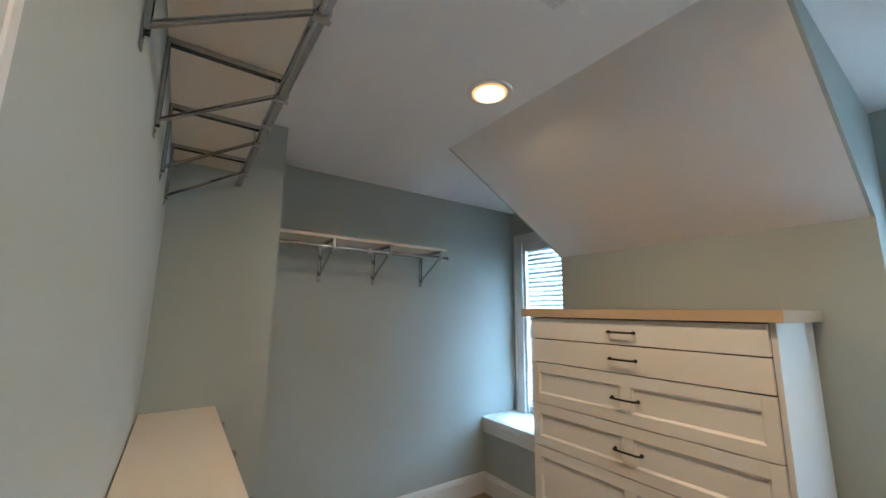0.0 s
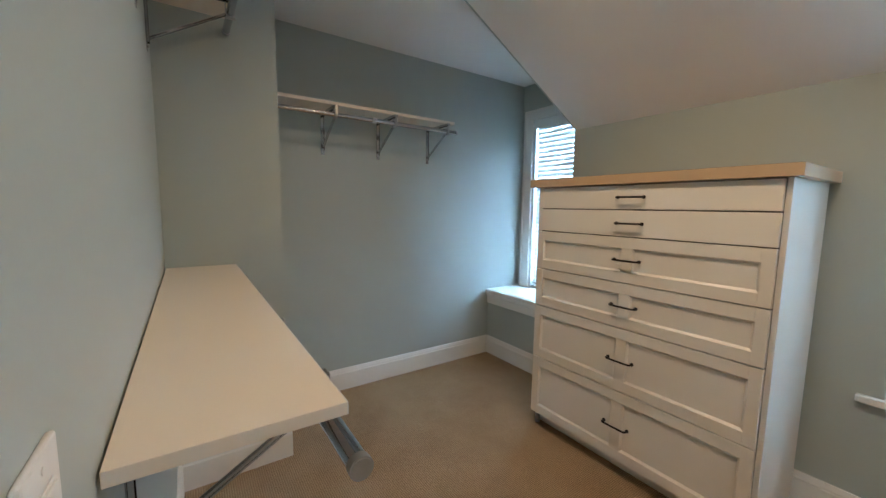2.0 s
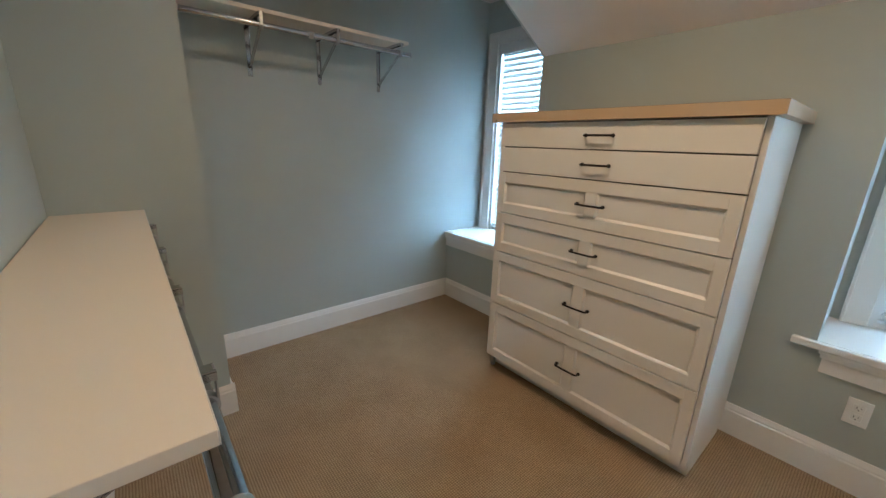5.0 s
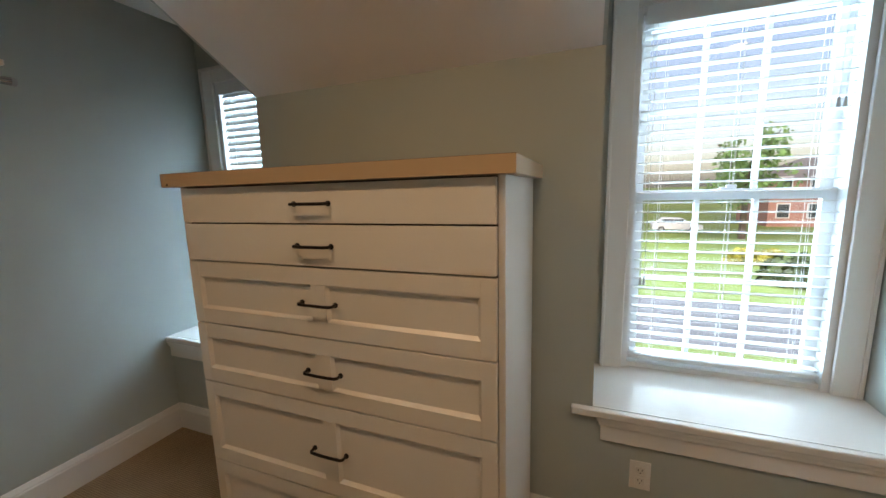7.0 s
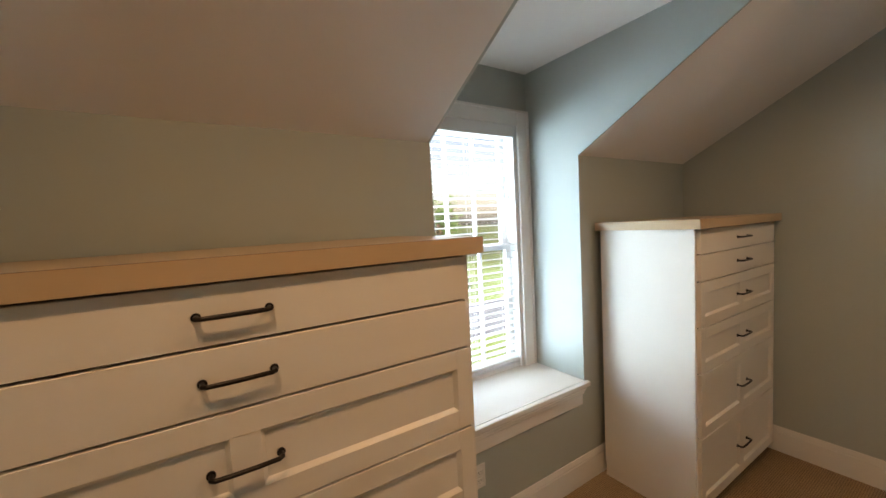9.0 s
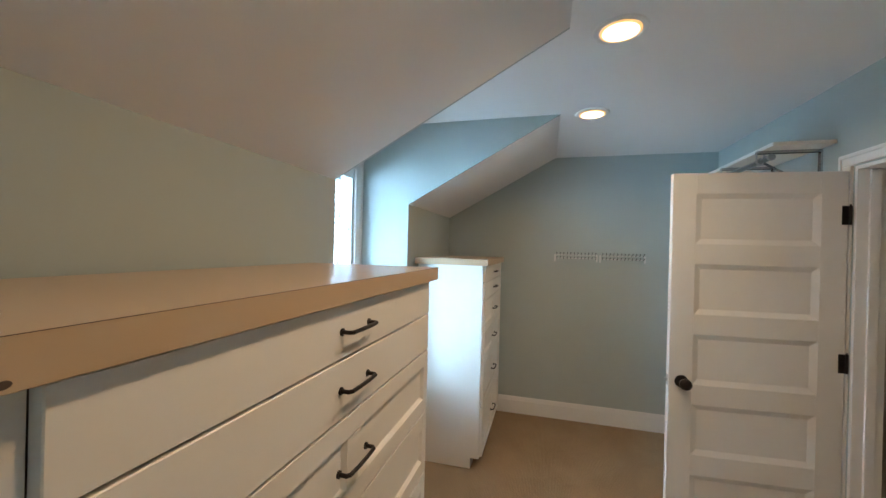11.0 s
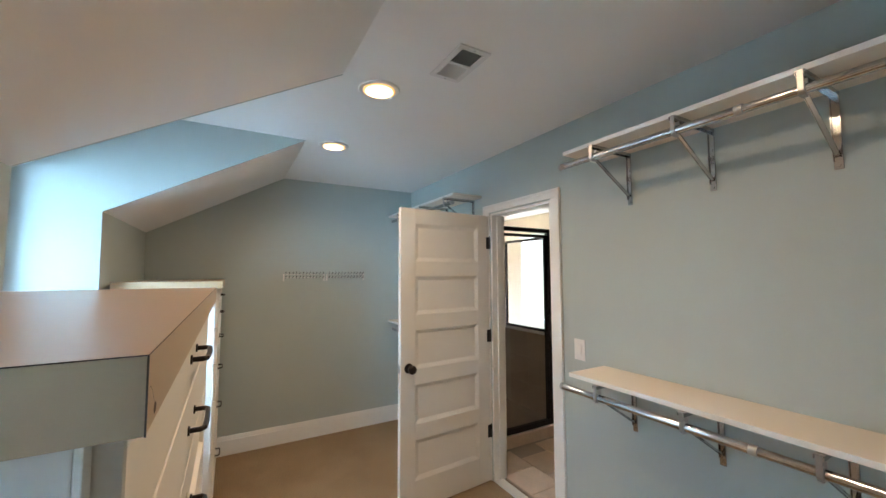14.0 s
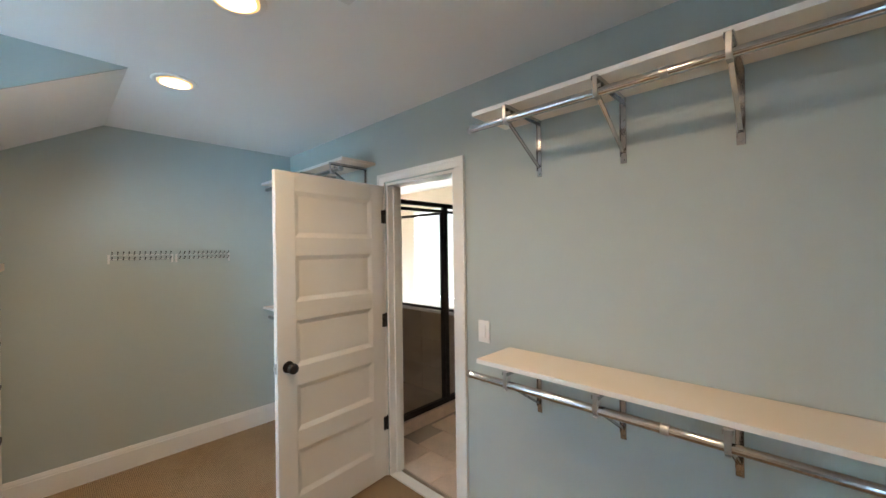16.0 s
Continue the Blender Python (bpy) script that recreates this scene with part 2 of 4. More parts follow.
def boxed(name, dims, material, parent=None, bevel=0.0, label="", smooth=False, seg=2):
    return made(name, lambda bm: box(bm, *dims, bevel, seg), material, parent, label, smooth)


def structure(ob, label, category):
    return tagged(ob, label, category, kind="structure")


# ---- the shell of the closet ----
XW, XE, YN, YD = -0.681, 3.927, 2.385, 2.773          # west, east, knee wall, dormer window wall
H, RIDGE, KNEE = 2.496, 1.343, 1.916                 # ceiling, where the slope begins, where it ends
S1, S2 = (0.198, 1.752), (2.728, XE)               # the two sloped stretches
YS = -0.010                                        # face of the wall with the doorway
CHX, CHY = -0.113, 0.480                            # boxed-out corner
DX0, DX1, DH = 1.787, 2.432, 2.045                 # doorway
STOOL = 0.608
ST0 = STOOL - 0.03


def boxes(name, dims, material):
    bm = bmesh.new()
    for d in dims:
        box(bm, *d)
    return part(name, bm, material)


structure(boxes("floor", [(XW, XE, YS, YN, -0.15, 0)], CARPET), "beige looped carpet covering the closet floor", "carpet")
structure(boxes("wall_south", [(XW - 0.12, DX0, YS - 0.12, YS, -0.15, H), (DX1, XE + 0.12, YS - 0.12, YS, -0.15, H), (DX0, DX1, YS - 0.12, YS, DH, H)], WALL),
          "pale grey-green painted wall with a doorway", "wall")
structure(boxes("wall_west", [(XW - 0.12, XW, YS, YD + 0.12, -0.15, H)], WALL), "pale grey-green painted end wall", "wall")
structure(boxes("wall_east", [(XE, XE + 0.12, YS, YN + 0.12, -0.15, H + 0.1)], WALL), "pale grey-green painted end wall with hook racks", "wall")
structure(boxes("wall_chase", [(XW, CHX, YS, CHY, 0, H)], WALL), "grey-green painted boxed-out corner of the wall", "wall")
structure(boxes("wall_north", [(XW, XE, YN, YN + 0.12, -0.15, ST0), (S1[0] + 0.012, S1[1] - 0.012, YN, YN + 0.12, ST0, KNEE), (S2[0] + 0.012, S2[1], YN, YN + 0.12, ST0, KNEE)], WALL),
          "low grey-green knee wall under the sloped ceiling", "wall")


def cheek(name, x0, x1):
    ob = made(name, lambda bm: prism(bm, [(RIDGE, H), (YN, KNEE), (YN, ST0), (YD, ST0), (YD, H)], "x", x0, x1), WALL)
    return structure(ob, "grey-green painted cheek wall of the dormer", "wall")


cheek("wall_dormer_1", S1[0], S1[0] + 0.012)
cheek("wall_dormer_2", S1[1] - 0.012, S1[1])
cheek("wall_dormer_3", S2[0], S2[0] + 0.012)
structure(boxes("ceiling", [(XW, XE, YS, RIDGE, H, H + 0.1), (XW, S1[0], RIDGE, YD, H, H + 0.1), (S1[1], S2[0], RIDGE, YD, H, H + 0.1)], CEIL),
          "flat white painted ceiling running into the dormers", "ceiling")
for n, (x0, x1) in enumerate(((S1[0] + 0.012, S1[1] - 0.012), (S2[0] + 0.012, XE))):
    ob = made("ceiling_slope_%d" % (n + 1), lambda bm: prism(bm, [(RIDGE, H), (YN, KNEE), (YN + 0.12, KNEE), (YN + 0.12, KNEE + 0.06), (RIDGE, H + 0.1)], "x", x0, x1), CEIL)
    structure(ob, "white painted sloped ceiling", "ceiling")

# windows: opening of each, left and right
WIN = ((-0.546, 0.055), (1.874, 2.636))
WB, WT = STOOL, 2.168
for n, ((a, b), (x0, x1)) in enumerate(zip(WIN, ((XW, S1[0]), (S1[1], S2[0])))):
    structure(boxes("wall_window_%d" % (n + 1), [(x0, a, YD, YD + 0.14, ST0, H), (b, x1, YD, YD + 0.14, ST0, H), (a, b, YD, YD + 0.14, WT, H), (a, b, YD, YD + 0.14, ST0 - 0.1, ST0)], WALL),
              "grey-green dormer wall around the window", "wall")


# ---- trim ----
BB = 0.161


def baseboard(name, a, b, inward):
    """A moulded board along the wall from a to b; inward points into the room."""
    a, b, n = Vector((*a, 0)), Vector((*b, 0)), Vector((*inward, 0))
    prof = [(0, 0), (0.017, 0), (0.017, BB - 0.035), (0.013, BB - 0.030), (0.013, BB - 0.022), (0.009, BB - 0.010), (0.006, BB), (0, BB)]
    bm = bmesh.new()
    ra = [bm.verts.new(a + n * d + Vector((0, 0, z))) for d, z in prof]
    rb = [bm.verts.new(b + n * d + Vector((0, 0, z))) for d, z in prof]
    bm.faces.new(ra)
    bm.faces.new(rb[::-1])
    for i in range(len(prof)):
        j = (i + 1) % len(prof)
        bm.faces.new((ra[j], ra[i], rb[i], rb[j]))
    bmesh.ops.recalc_face_normals(bm, faces=bm.faces)
    return structure(part(name, bm, TRIM), "tall white moulded baseboard", "baseboard")


baseboard("baseboard_1", (XW, CHY + 0.018), (XW, YN), (1, 0))
baseboard("baseboard_2", (XW + 0.017, YN), (XE, YN), (0, -1))
baseboard("baseboard_3", (XE, YS), (XE, YN - 0.017), (-1, 0))
baseboard("baseboard_4", (CHX, YS), (CHX, CHY + 0.017), (1, 0))
baseboard("baseboard_5", (XW, CHY), (CHX, CHY), (0, 1))
baseboard("baseboard_6", (CHX + 0.017, YS), (DX0 - 0.093, YS), (0, 1))
baseboard("baseboard_7", (DX1 + 0.1, YS), (XE - 0.017, YS), (0, 1))


def door_trim():
    bm = bmesh.new()
    w, wh = 0.072, 0.052
    for x0, x1, band in ((DX0 - w, DX0 - 0.006, DX0 - w), (DX1 + 0.006, DX1 + w, DX1 + w)):
        box(bm, x0, x1, YS, YS + 0.013, 0.0, DH + 0.006, 0.003)
        box(bm, band - 0.008, band + 0.008, YS, YS + 0.019, 0.0, DH + 0.012 + wh, 0.003)
    box(bm, DX0 - w, DX1 + w, YS, YS + 0.013, DH + 0.006, DH + wh, 0.003)
    box(bm, DX0 - w - 0.008, DX1 + w + 0.008, YS, YS + 0.0185, DH + wh - 0.008, DH + wh + 0.012, 0.003)
    return structure(part("trim_door", bm, TRIM), "white moulded casing around the doorway", "door casing")


door_trim()
bm = bmesh.new()
box(bm, DX0, DX0 + 0.018, YS - 0.12, YS, 0.0, DH, 0.002)
box(bm, DX1 - 0.018, DX1, YS - 0.12, YS, 0.0, DH, 0.002)
box(bm, DX0 + 0.018, DX1 - 0.018, YS - 0.12, YS, DH - 0.018, DH, 0.002)
box(bm, DX0 + 0.018, DX0 + 0.030, YS - 0.085, YS - 0.045, 0.0, DH - 0.018, 0.002)
box(bm, DX1 - 0.030, DX1 - 0.018, YS - 0.085, YS - 0.045, 0.0, DH - 0.018, 0.002)
structure(part("jamb", bm, TRIM), "white painted door jamb with stops", "door jamb")
structure(boxed("threshold", (DX0 + 0.018, DX1 - 0.018, YS - 0.075, YS, -0.002, 0.012), TRIM, bevel=0.004), "white marble threshold strip in the doorway", "threshold")


def sill(name, x0, x1, h0, h1, a0, a1):
    bm = bmesh.new()
    box(bm, x0, x1, YN, YD + 0.02, ST0, STOOL)
    box(bm, h0, h1, YN - 0.032, YN, ST0, STOOL, 0.006, 3)
    stool = structure(part(name, bm, STOOL_PAINT), "deep glossy white window stool", "window sill")
    made("apron", lambda b: (box(b, a0, a1, YN - 0.012, YN, ST0 - 0.10, ST0 - 0.03, 0.003), box(b, a0 - 0.008, a1 + 0.008, YN - 0.020, YN, ST0 - 0.035, ST0 - 0.014, 0.004), box(b, a0 - 0.015, a1 + 0.015, YN - 0.026, YN, ST0 - 0.016, ST0, 0.003)), TRIM, stool)
    return stool


sill("sill_1", XW, S1[0], XW, S1[0] + 0.055, XW, S1[0] + 0.01)
sill("sill_2", S1[1], S2[0], 1.674, 2.748, S1[1] + 0.03, S2[0] - 0.03)


def window(name, a, b, left_casing, right_casing, label):
    """A double-hung window with three by two lights in each sash, its casing, and its glass."""
    w = structure(new(name), label, "window")
    cx0, cx1 = left_casing, right_casing
    made("casing", lambda bm: (box(bm, cx0, a + 0.004, YD - 0.018, YD, STOOL, WT + 0.085, 0.003), box(bm, b - 0.004, cx1, YD - 0.018, YD, STOOL, WT + 0.085, 0.003),
                               box(bm, a + 0.004, b - 0.004, YD - 0.0165, YD, WT - 0.004, WT + 0.085, 0.003),
                               box(bm, cx0, cx1, YD - 0.026, YD - 0.0005, WT + 0.072, WT + 0.088, 0.003), box(bm, cx0, cx0 + 0.014, YD - 0.026, YD - 0.0005, STOOL, WT + 0.072, 0.003),
                               box(bm, cx1 - 0.014, cx1, YD - 0.026, YD - 0.0005, STOOL, WT + 0.072, 0.003)), TRIM, w)
    made("frame", lambda bm: (box(bm, a, a + 0.028, YD + 0.004, YD + 0.13, WB, WT), box(bm, b - 0.028, b, YD + 0.004, YD + 0.13, WB, WT),
                              box(bm, a + 0.028, b - 0.028, YD + 0.004, YD + 0.13, WT - 0.028, WT), box(bm, a + 0.028, b - 0.028, YD + 0.02, YD + 0.13, WB, WB + 0.022)), VINYL, w)
    mid = 1.402
    for nm, z0, z1, y in (("upper_sash", mid - 0.02, WT - 0.028, YD + 0.098), ("lower_sash", WB + 0.022, mid + 0.02, YD + 0.066)):
        x0, x1, s = a + 0.028, b - 0.028, 0.042
        sash = made(nm, lambda bm: (box(bm, x0, x0 + s, y, y + 0.03, z0, z1), box(bm, x1 - s, x1, y, y + 0.03, z0, z1), box(bm, x0 + s, x1 - s, y, y + 0.03, z0, z0 + s), box(bm, x0 + s, x1 - s, y, y + 0.03, z1 - s, z1)), VINYL, w)
        gx0, gx1, gz0, gz1 = x0 + s, x1 - s, z0 + s, z1 - s
        for i in (1, 2):
            xm = gx0 + (gx1 - gx0) * i / 3
            boxed("muntin", (xm - 0.010, xm + 0.010, y + 0.004, y + 0.026, gz0, gz1), VINYL, sash, 0.002)
        for i in range(3):
            xa, xb = gx0 + (gx1 - gx0) * i / 3, gx0 + (gx1 - gx0) * (i + 1) / 3
            zm = (gz0 + gz1) / 2
            boxed("muntin", (xa + 0.010, xb - 0.010, y + 0.004, y + 0.026, zm - 0.010, zm + 0.010), VINYL, sash, 0.002)
        pane = boxed("pane", (gx0 - 0.004, gx1 + 0.004, y + 0.013, y + 0.017, gz0 - 0.004, gz1 + 0.004), GLASS, sash)
        pane.visible_shadow = False
    made("sash_lock", lambda bm: (box(bm, (a + b) / 2 - 0.03, (a + b) / 2 + 0.03, YD + 0.062, YD + 0.085, mid + 0.02, mid + 0.028, 0.003), box(bm, (a + b) / 2 - 0.008, (a + b) / 2 + 0.03, YD + 0.058, YD + 0.070, mid + 0.028, mid + 0.040, 0.003)), VINYL, w)
    return w


window("window_1", *WIN[0], XW + 0.040, WIN[0][1] + 0.095, "white double-hung dormer window with divided lights")
window("window_2", *WIN[1], 1.786, 2.724, "white double-hung dormer window with divided lights")


def blind(a, b, tilt, label, drop=0.655):
    th = thing("window_blind", label, "blind", ((a + b) / 2, YD + 0.03, drop), "window blinds")
    w = (b - a) / 2 - 0.006
    top = WT - 0.004 - drop
    made("valance", lambda bm: (box(bm, -w, w, -0.036, -0.026, top - 0.075, top, 0.003), box(bm, -w, w, -0.026, 0.022, top - 0.045, top)), SLAT, th)
    bm = bmesh.new()
    n = 7
    for i in range(n):
        u = -0.025 + 0.05 * i / (n - 1)
        z = 0.003 * (1 - (u / 0.025) ** 2)
        for s in (-1, 1):
            bm.verts.new((s * (w - 0.004), u, z + 0.0012))
            bm.verts.new((s * (w - 0.004), u, z - 0.0012))
    bm.verts.ensure_lookup_table()
    v = bm.verts
    for i in range(n - 1):
        k, l = 4 * i, 4 * (i + 1)
        bm.faces.new((v[k], v[k + 2], v[l + 2], v[l]))
        bm.faces.new((v[k + 1], v[l + 1], v[l + 3], v[k + 3]))
        bm.faces.new((v[k], v[l], v[l + 1], v[k + 1]))
        bm.faces.new((v[k + 2], v[k + 3], v[l + 3], v[l + 2]))
    bm.faces.new((v[0], v[1], v[3], v[2]))
    e = 4 * (n - 1)
    bm.faces.new((v[e], v[e + 2], v[e + 3], v[e + 1]))
    bmesh.ops.recalc_face_normals(bm, faces=bm.faces)
    first = part("slat", bm, SLAT, th)
    count = 34
    rng = random.Random(5)
    for i in range(count):
        s = first if i == 0 else first.copy()
        if i:
            scene.collection.objects.link(s)
            s.parent = th
        s.location = (0, 0, 0.035 + (top - 0.105) * i / (count - 1))
        s.rotation_euler = (radians(tilt + rng.uniform(-1.5, 1.5)), radians(rng.uniform(-0.12, 0.12)), 0)
    boxed("bottom_rail", (-w, w, -0.025, 0.025, 0.0, 0.018), SLAT, th, 0.004)
    for x in (-w + 0.09, 0.0, w - 0.09) if b - a > 0.65 else (-w + 0.09, w - 0.09):
        made("ladder_cord", lambda bm: (rod(bm, (x, -0.026, 0.01), (x, -0.026, top - 0.05), 0.0009, 6), rod(bm, (x, 0.026, 0.01), (x, 0.026, top - 0.05), 0.0009, 6), rod(bm, (x + 0.004, 0.0, 0.01), (x + 0.004, 0.0, top - 0.05), 0.0007, 6)), SLAT, th)
    for x, zt in ((w - 0.035, top - 0.42), (w - 0.055, top - 0.42), (-w + 0.03, top - 1.12), (-w + 0.045, top - 1.12)):
        cord = made("pull_cord", lambda bm: rod(bm, (x, -0.034, zt), (x, -0.034, top - 0.06), 0.0011, 6), SLAT, th)
        made("tassel", lambda bm: rod(bm, (x, -0.034, zt - 0.035), (x, -0.034, zt), 0.0075, 10, 0.004), DULL_METAL if x > 0 else SLAT, cord)
    return th


blind(WIN[0][0] + 0.03, WIN[0][1] - 0.03, 62, "white slatted blind with its slats tilted half shut")
blind(WIN[1][0] + 0.03, WIN[1][1] - 0.03, -4, "white slatted blind with its slats open to the view")


# ---- door ----
def panel_door(width, height):
    th = structure(new("door_1"), "open white five-panel door with dark bronze hardware", "door")
    t, stile, rail = 0.035, 0.112, 0.103
    z = 0.200
    ph = (height - 0.200 - 0.105 - 4 * rail) / 5
    zs = [(z + i * (ph + rail), z + i * (ph + rail) + ph) for i in range(5)]
    bm = bmesh.new()
    box(bm, 0, stile, -t / 2, t / 2, 0.012, height, 0.0015, 1)
    box(bm, width - stile, width, -t / 2, t / 2, 0.012, height, 0.0015, 1)
    edges = [0.012] + [q for pair in zs for q in pair] + [height]
    for i in range(0, len(edges), 2):
        box(bm, stile, width - stile, -t / 2, t / 2, edges[i], edges[i + 1])
    leaf = part("leaf", bm, TRIM, th)
    for z0, z1 in zs:
        bm = bmesh.new()
        x0, x1 = stile, width - stile
        box(bm, x0, x1, -0.006, 0.006, z0, z1)
        for s in (-1, 1):
            # sloping sticking round the flat panel
            yo, yi = s * t / 2, s * 0.0062
            m = 0.027
            for q in (((x0, z0), (x1, z0), (x1 - m, z0 + m), (x0 + m, z0 + m)), ((x1, z0), (x1, z1), (x1 - m, z1 - m), (x1 - m, z0 + m)),
                      ((x1, z1), (x0, z1), (x0 + m, z1 - m), (x1 - m, z1 - m)), ((x0, z1), (x0, z0), (x0 + m, z0 + m), (x0 + m, z1 - m))):
                ys = (yo * 0.97, yo * 0.97, yi, yi)
                bm.faces.new([bm.verts.new((px, y, pz)) for (px, pz), y in zip(q, ys)])
        bmesh.ops.recalc_face_normals(bm, faces=bm.faces)
        part("door_panel", bm, TRIM, leaf)
    kz, kx = 0.942, width - 0.060
    for s in (-1, 1):
        bm = bmesh.new()
        lathe(bm, [(0.031, 0.0), (0.033, 0.004), (0.030, 0.009), (0.013, 0.012), (0.011, 0.032), (0.018, 0.038), (0.027, 0.046), (0.0295, 0.056), (0.027, 0.066), (0.018, 0.073), (0.004, 0.075)], (0, 0, 0), "Y")
        k = part("door_knob", bm, BRONZE, th, "dark bronze door knob", True)
        k.matrix_basis = Matrix.Translation((kx, s * t / 2, kz)) @ (Matrix.Identity(4) if s > 0 else Matrix.Rotation(math.pi, 4, "Z"))
    made("latch", lambda bm: (box(bm, width - 0.001, width + 0.002, -0.012, 0.012, kz - 0.028, kz + 0.028), box(bm, width, width + 0.012, -0.006, 0.006, kz - 0.009, kz + 0.009, 0.002)), DULL_METAL, th, "brushed metal latch plate")
    for z in (0.376, 1.091, 1.809):
        made("hinge", lambda bm: (rod(bm, (-0.006, t / 2 + 0.004, z - 0.046), (-0.006, t / 2 + 0.004, z + 0.046), 0.0065, 12), rod(bm, (-0.006, t / 2 + 0.004, z + 0.046), (-0.006, t / 2 + 0.004, z + 0.053), 0.004, 10),
                                  box(bm, -0.004, 0.026, t / 2 - 0.0005, t / 2 + 0.0022, z - 0.046, z + 0.046)), BRONZE, th, "dark bronze hinge")
    return th


door = panel_door(0.770, 2.023)
door.matrix_basis = pose(2.450, 0.012, 0.0, 0, 0, 94.0)


# ---- chests of drawers ----
DRAWERS = ((1.359, 1.480, 0), (1.228, 1.359, 0), (1.002, 1.228, 1), (0.775, 1.002, 1), (0.451, 0.775, 1), (0.088, 0.451, 1))


def bar_pull(parent, x, z, y):
    bm = bmesh.new()
    pts = [(-0.062, 0, 0), (-0.062, -0.019, 0), (-0.055, -0.025, 0), (-0.02, -0.027, 0), (0.02, -0.027, 0), (0.055, -0.025, 0), (0.062, -0.019, 0), (0.062, 0, 0)]
    for a, b in zip(pts, pts[1:]):
        rod(bm, a, b, 0.0048, 10)
    for p in pts[1:-1]:
        ball(bm, p, 0.0049, u=10, v=6)
    for s in (-1, 1):
        rod(bm, (s * 0.062, -0.003, 0), (s * 0.062, 0.001, 0), 0.0085, 14)
    h = part("handle", bm, BRONZE, parent, "dark bronze bar pull", True)
    h.location = (x, y, z)
    return h


def chest(x0, x1, label, over_w, over_e, chipped, off=0.0):
    """x0, x1: the body; the fronts face the room, towards smaller y."""
    yf, yb, zt = 1.830, YN - 0.042, 1.483
    th = thing("chest_of_drawers", label, "chest", ((x0 + x1) / 2, (yf + yb) / 2, 0), "chests under the slope")
    ox, oy = (x0 + x1) / 2, (yf + yb) / 2
    w, f, b = (x1 - x0) / 2, yf - oy, yb - oy
    boxed("side_panel", (-w, -w + 0.02, f + 0.021, b, 0.082, zt), CABINET, th, 0.0015)
    boxed("side_panel", (w - 0.02, w, f + 0.021, b, 0.082, zt), CABINET, th, 0.0015)
    boxed("face_edge", (w - 0.018, w, f + 0.016, f + 0.0209, 0.082, zt), CABINET, th, 0.001)
    boxed("face_edge", (-w, -w + 0.018, f + 0.016, f + 0.0209, 0.082, zt), CABINET, th, 0.001)
    # inner box coloured near black, so shade in the drawer gaps is painted
    boxed("carcass", (-w + 0.0265, w - 0.0265, f + 0.0215, b - 0.004, 0.086, zt - 0.002), SEAM_AND_SHADE, th)
    boxed("plinth", (-w + 0.004, w - 0.004, f + 0.080, b - 0.004, 0.0, 0.0815), CABINET, th, 0.001)
    top = boxed("top", (-w - over_w, w + over_e, f - 0.020, b + 0.016, zt, zt + 0.046), TOP, th, 0.0012, "tan laminate top with a square edge")
    boxed("edge_seam", (-w - over_w - 0.0004, w + over_e + 0.0004, f - 0.0202, f - 0.0198, zt + 0.0454, zt + 0.0461), SEAM_AND_SHADE, top)
    boxed("edge_seam", (-w - over_w - 0.0002, -w - over_w + 0.0003, f - 0.0203, f - 0.0193, zt, zt + 0.046), SEAM_AND_SHADE, top)
    boxed("edge_seam", (-w - over_w - 0.0003, -w - over_w + 0.0004, f - 0.0197, b + 0.015, zt + 0.0454, zt + 0.0461), SEAM_AND_SHADE, top)
    if chipped:
        cx, cz = -w - over_w + 0.029, zt + 0.008
        made("chip", lambda bm: ball(bm, (cx, f - 0.0198, cz), 0.005, (1.2, 0.10, 0.8), 10, 6), SEAM_AND_SHADE, top, "dark chip in the edge band")
        arc = [(-w - over_w + 0.003, zt + 0.026), (-w - over_w + 0.010, zt + 0.026), (-w - over_w + 0.018, zt + 0.021), (-w - over_w + 0.026, zt + 0.011)]
        made("crack", lambda bm: [rod(bm, (p[0], f - 0.0200, p[1]), (q[0], f - 0.0200, q[1]), 0.00012, 5) for p, q in zip(arc, arc[1:])], SEAM_AND_SHADE, top, "fine crack in the edge band")
    for z0, z1, shaker in DRAWERS:
        a, c = -w + 0.020, w - 0.020
        g = 0.0028
        bm = bmesh.new()
        if not shaker:
            box(bm, a, c, f - 0.001, f + 0.019, z0 + g, z1 - g, 0.0015, 1)
        else:
            r, rs, m2 = 0.052, 0.043, 0.027
            ys = (f - 0.001, f + 0.019)
            box(bm, a, a + rs, *ys, z0 + g, z1 - g, 0.0012, 1)
            box(bm, c - rs, c, *ys, z0 + g, z1 - g, 0.0012, 1)
            box(bm, -m2, m2, *ys, z0 + g + r, z1 - g - r)
            box(bm, a + rs, c - rs, *ys, z0 + g, z0 + g + r, 0.0008, 1)
            box(bm, a + rs, c - rs, *ys, z1 - g - r, z1 - g, 0.0008, 1)
            fields = []
            for p0, p1 in ((a + rs, -m2), (m2, c - rs)):
                bp = bmesh.new()
                fields.append(bp)
                q0, q1, m = z0 + g + r, z1 - g - r, 0.009
                yo, yi = f + 0.0005, f + 0.0095
                out = [(p0, q0), (p1, q0), (p1, q1), (p0, q1)]
                inn = [(p0 + m, q0 + m), (p1 - m, q0 + m), (p1 - m, q1 - m), (p0 + m, q1 - m)]
                va = [bp.verts.new((x, yo, z)) for x, z in out]
                vb = [bp.verts.new((x, yi, z)) for x, z in inn]
                for i in range(4):
                    j = (i + 1) % 4
                    bp.faces.new((va[i], va[j], vb[j], vb[i]))
                bp.faces.new(vb)
                bmesh.ops.recalc_face_normals(bp, faces=bp.faces)
        d = part("drawer", bm, CABINET, th)
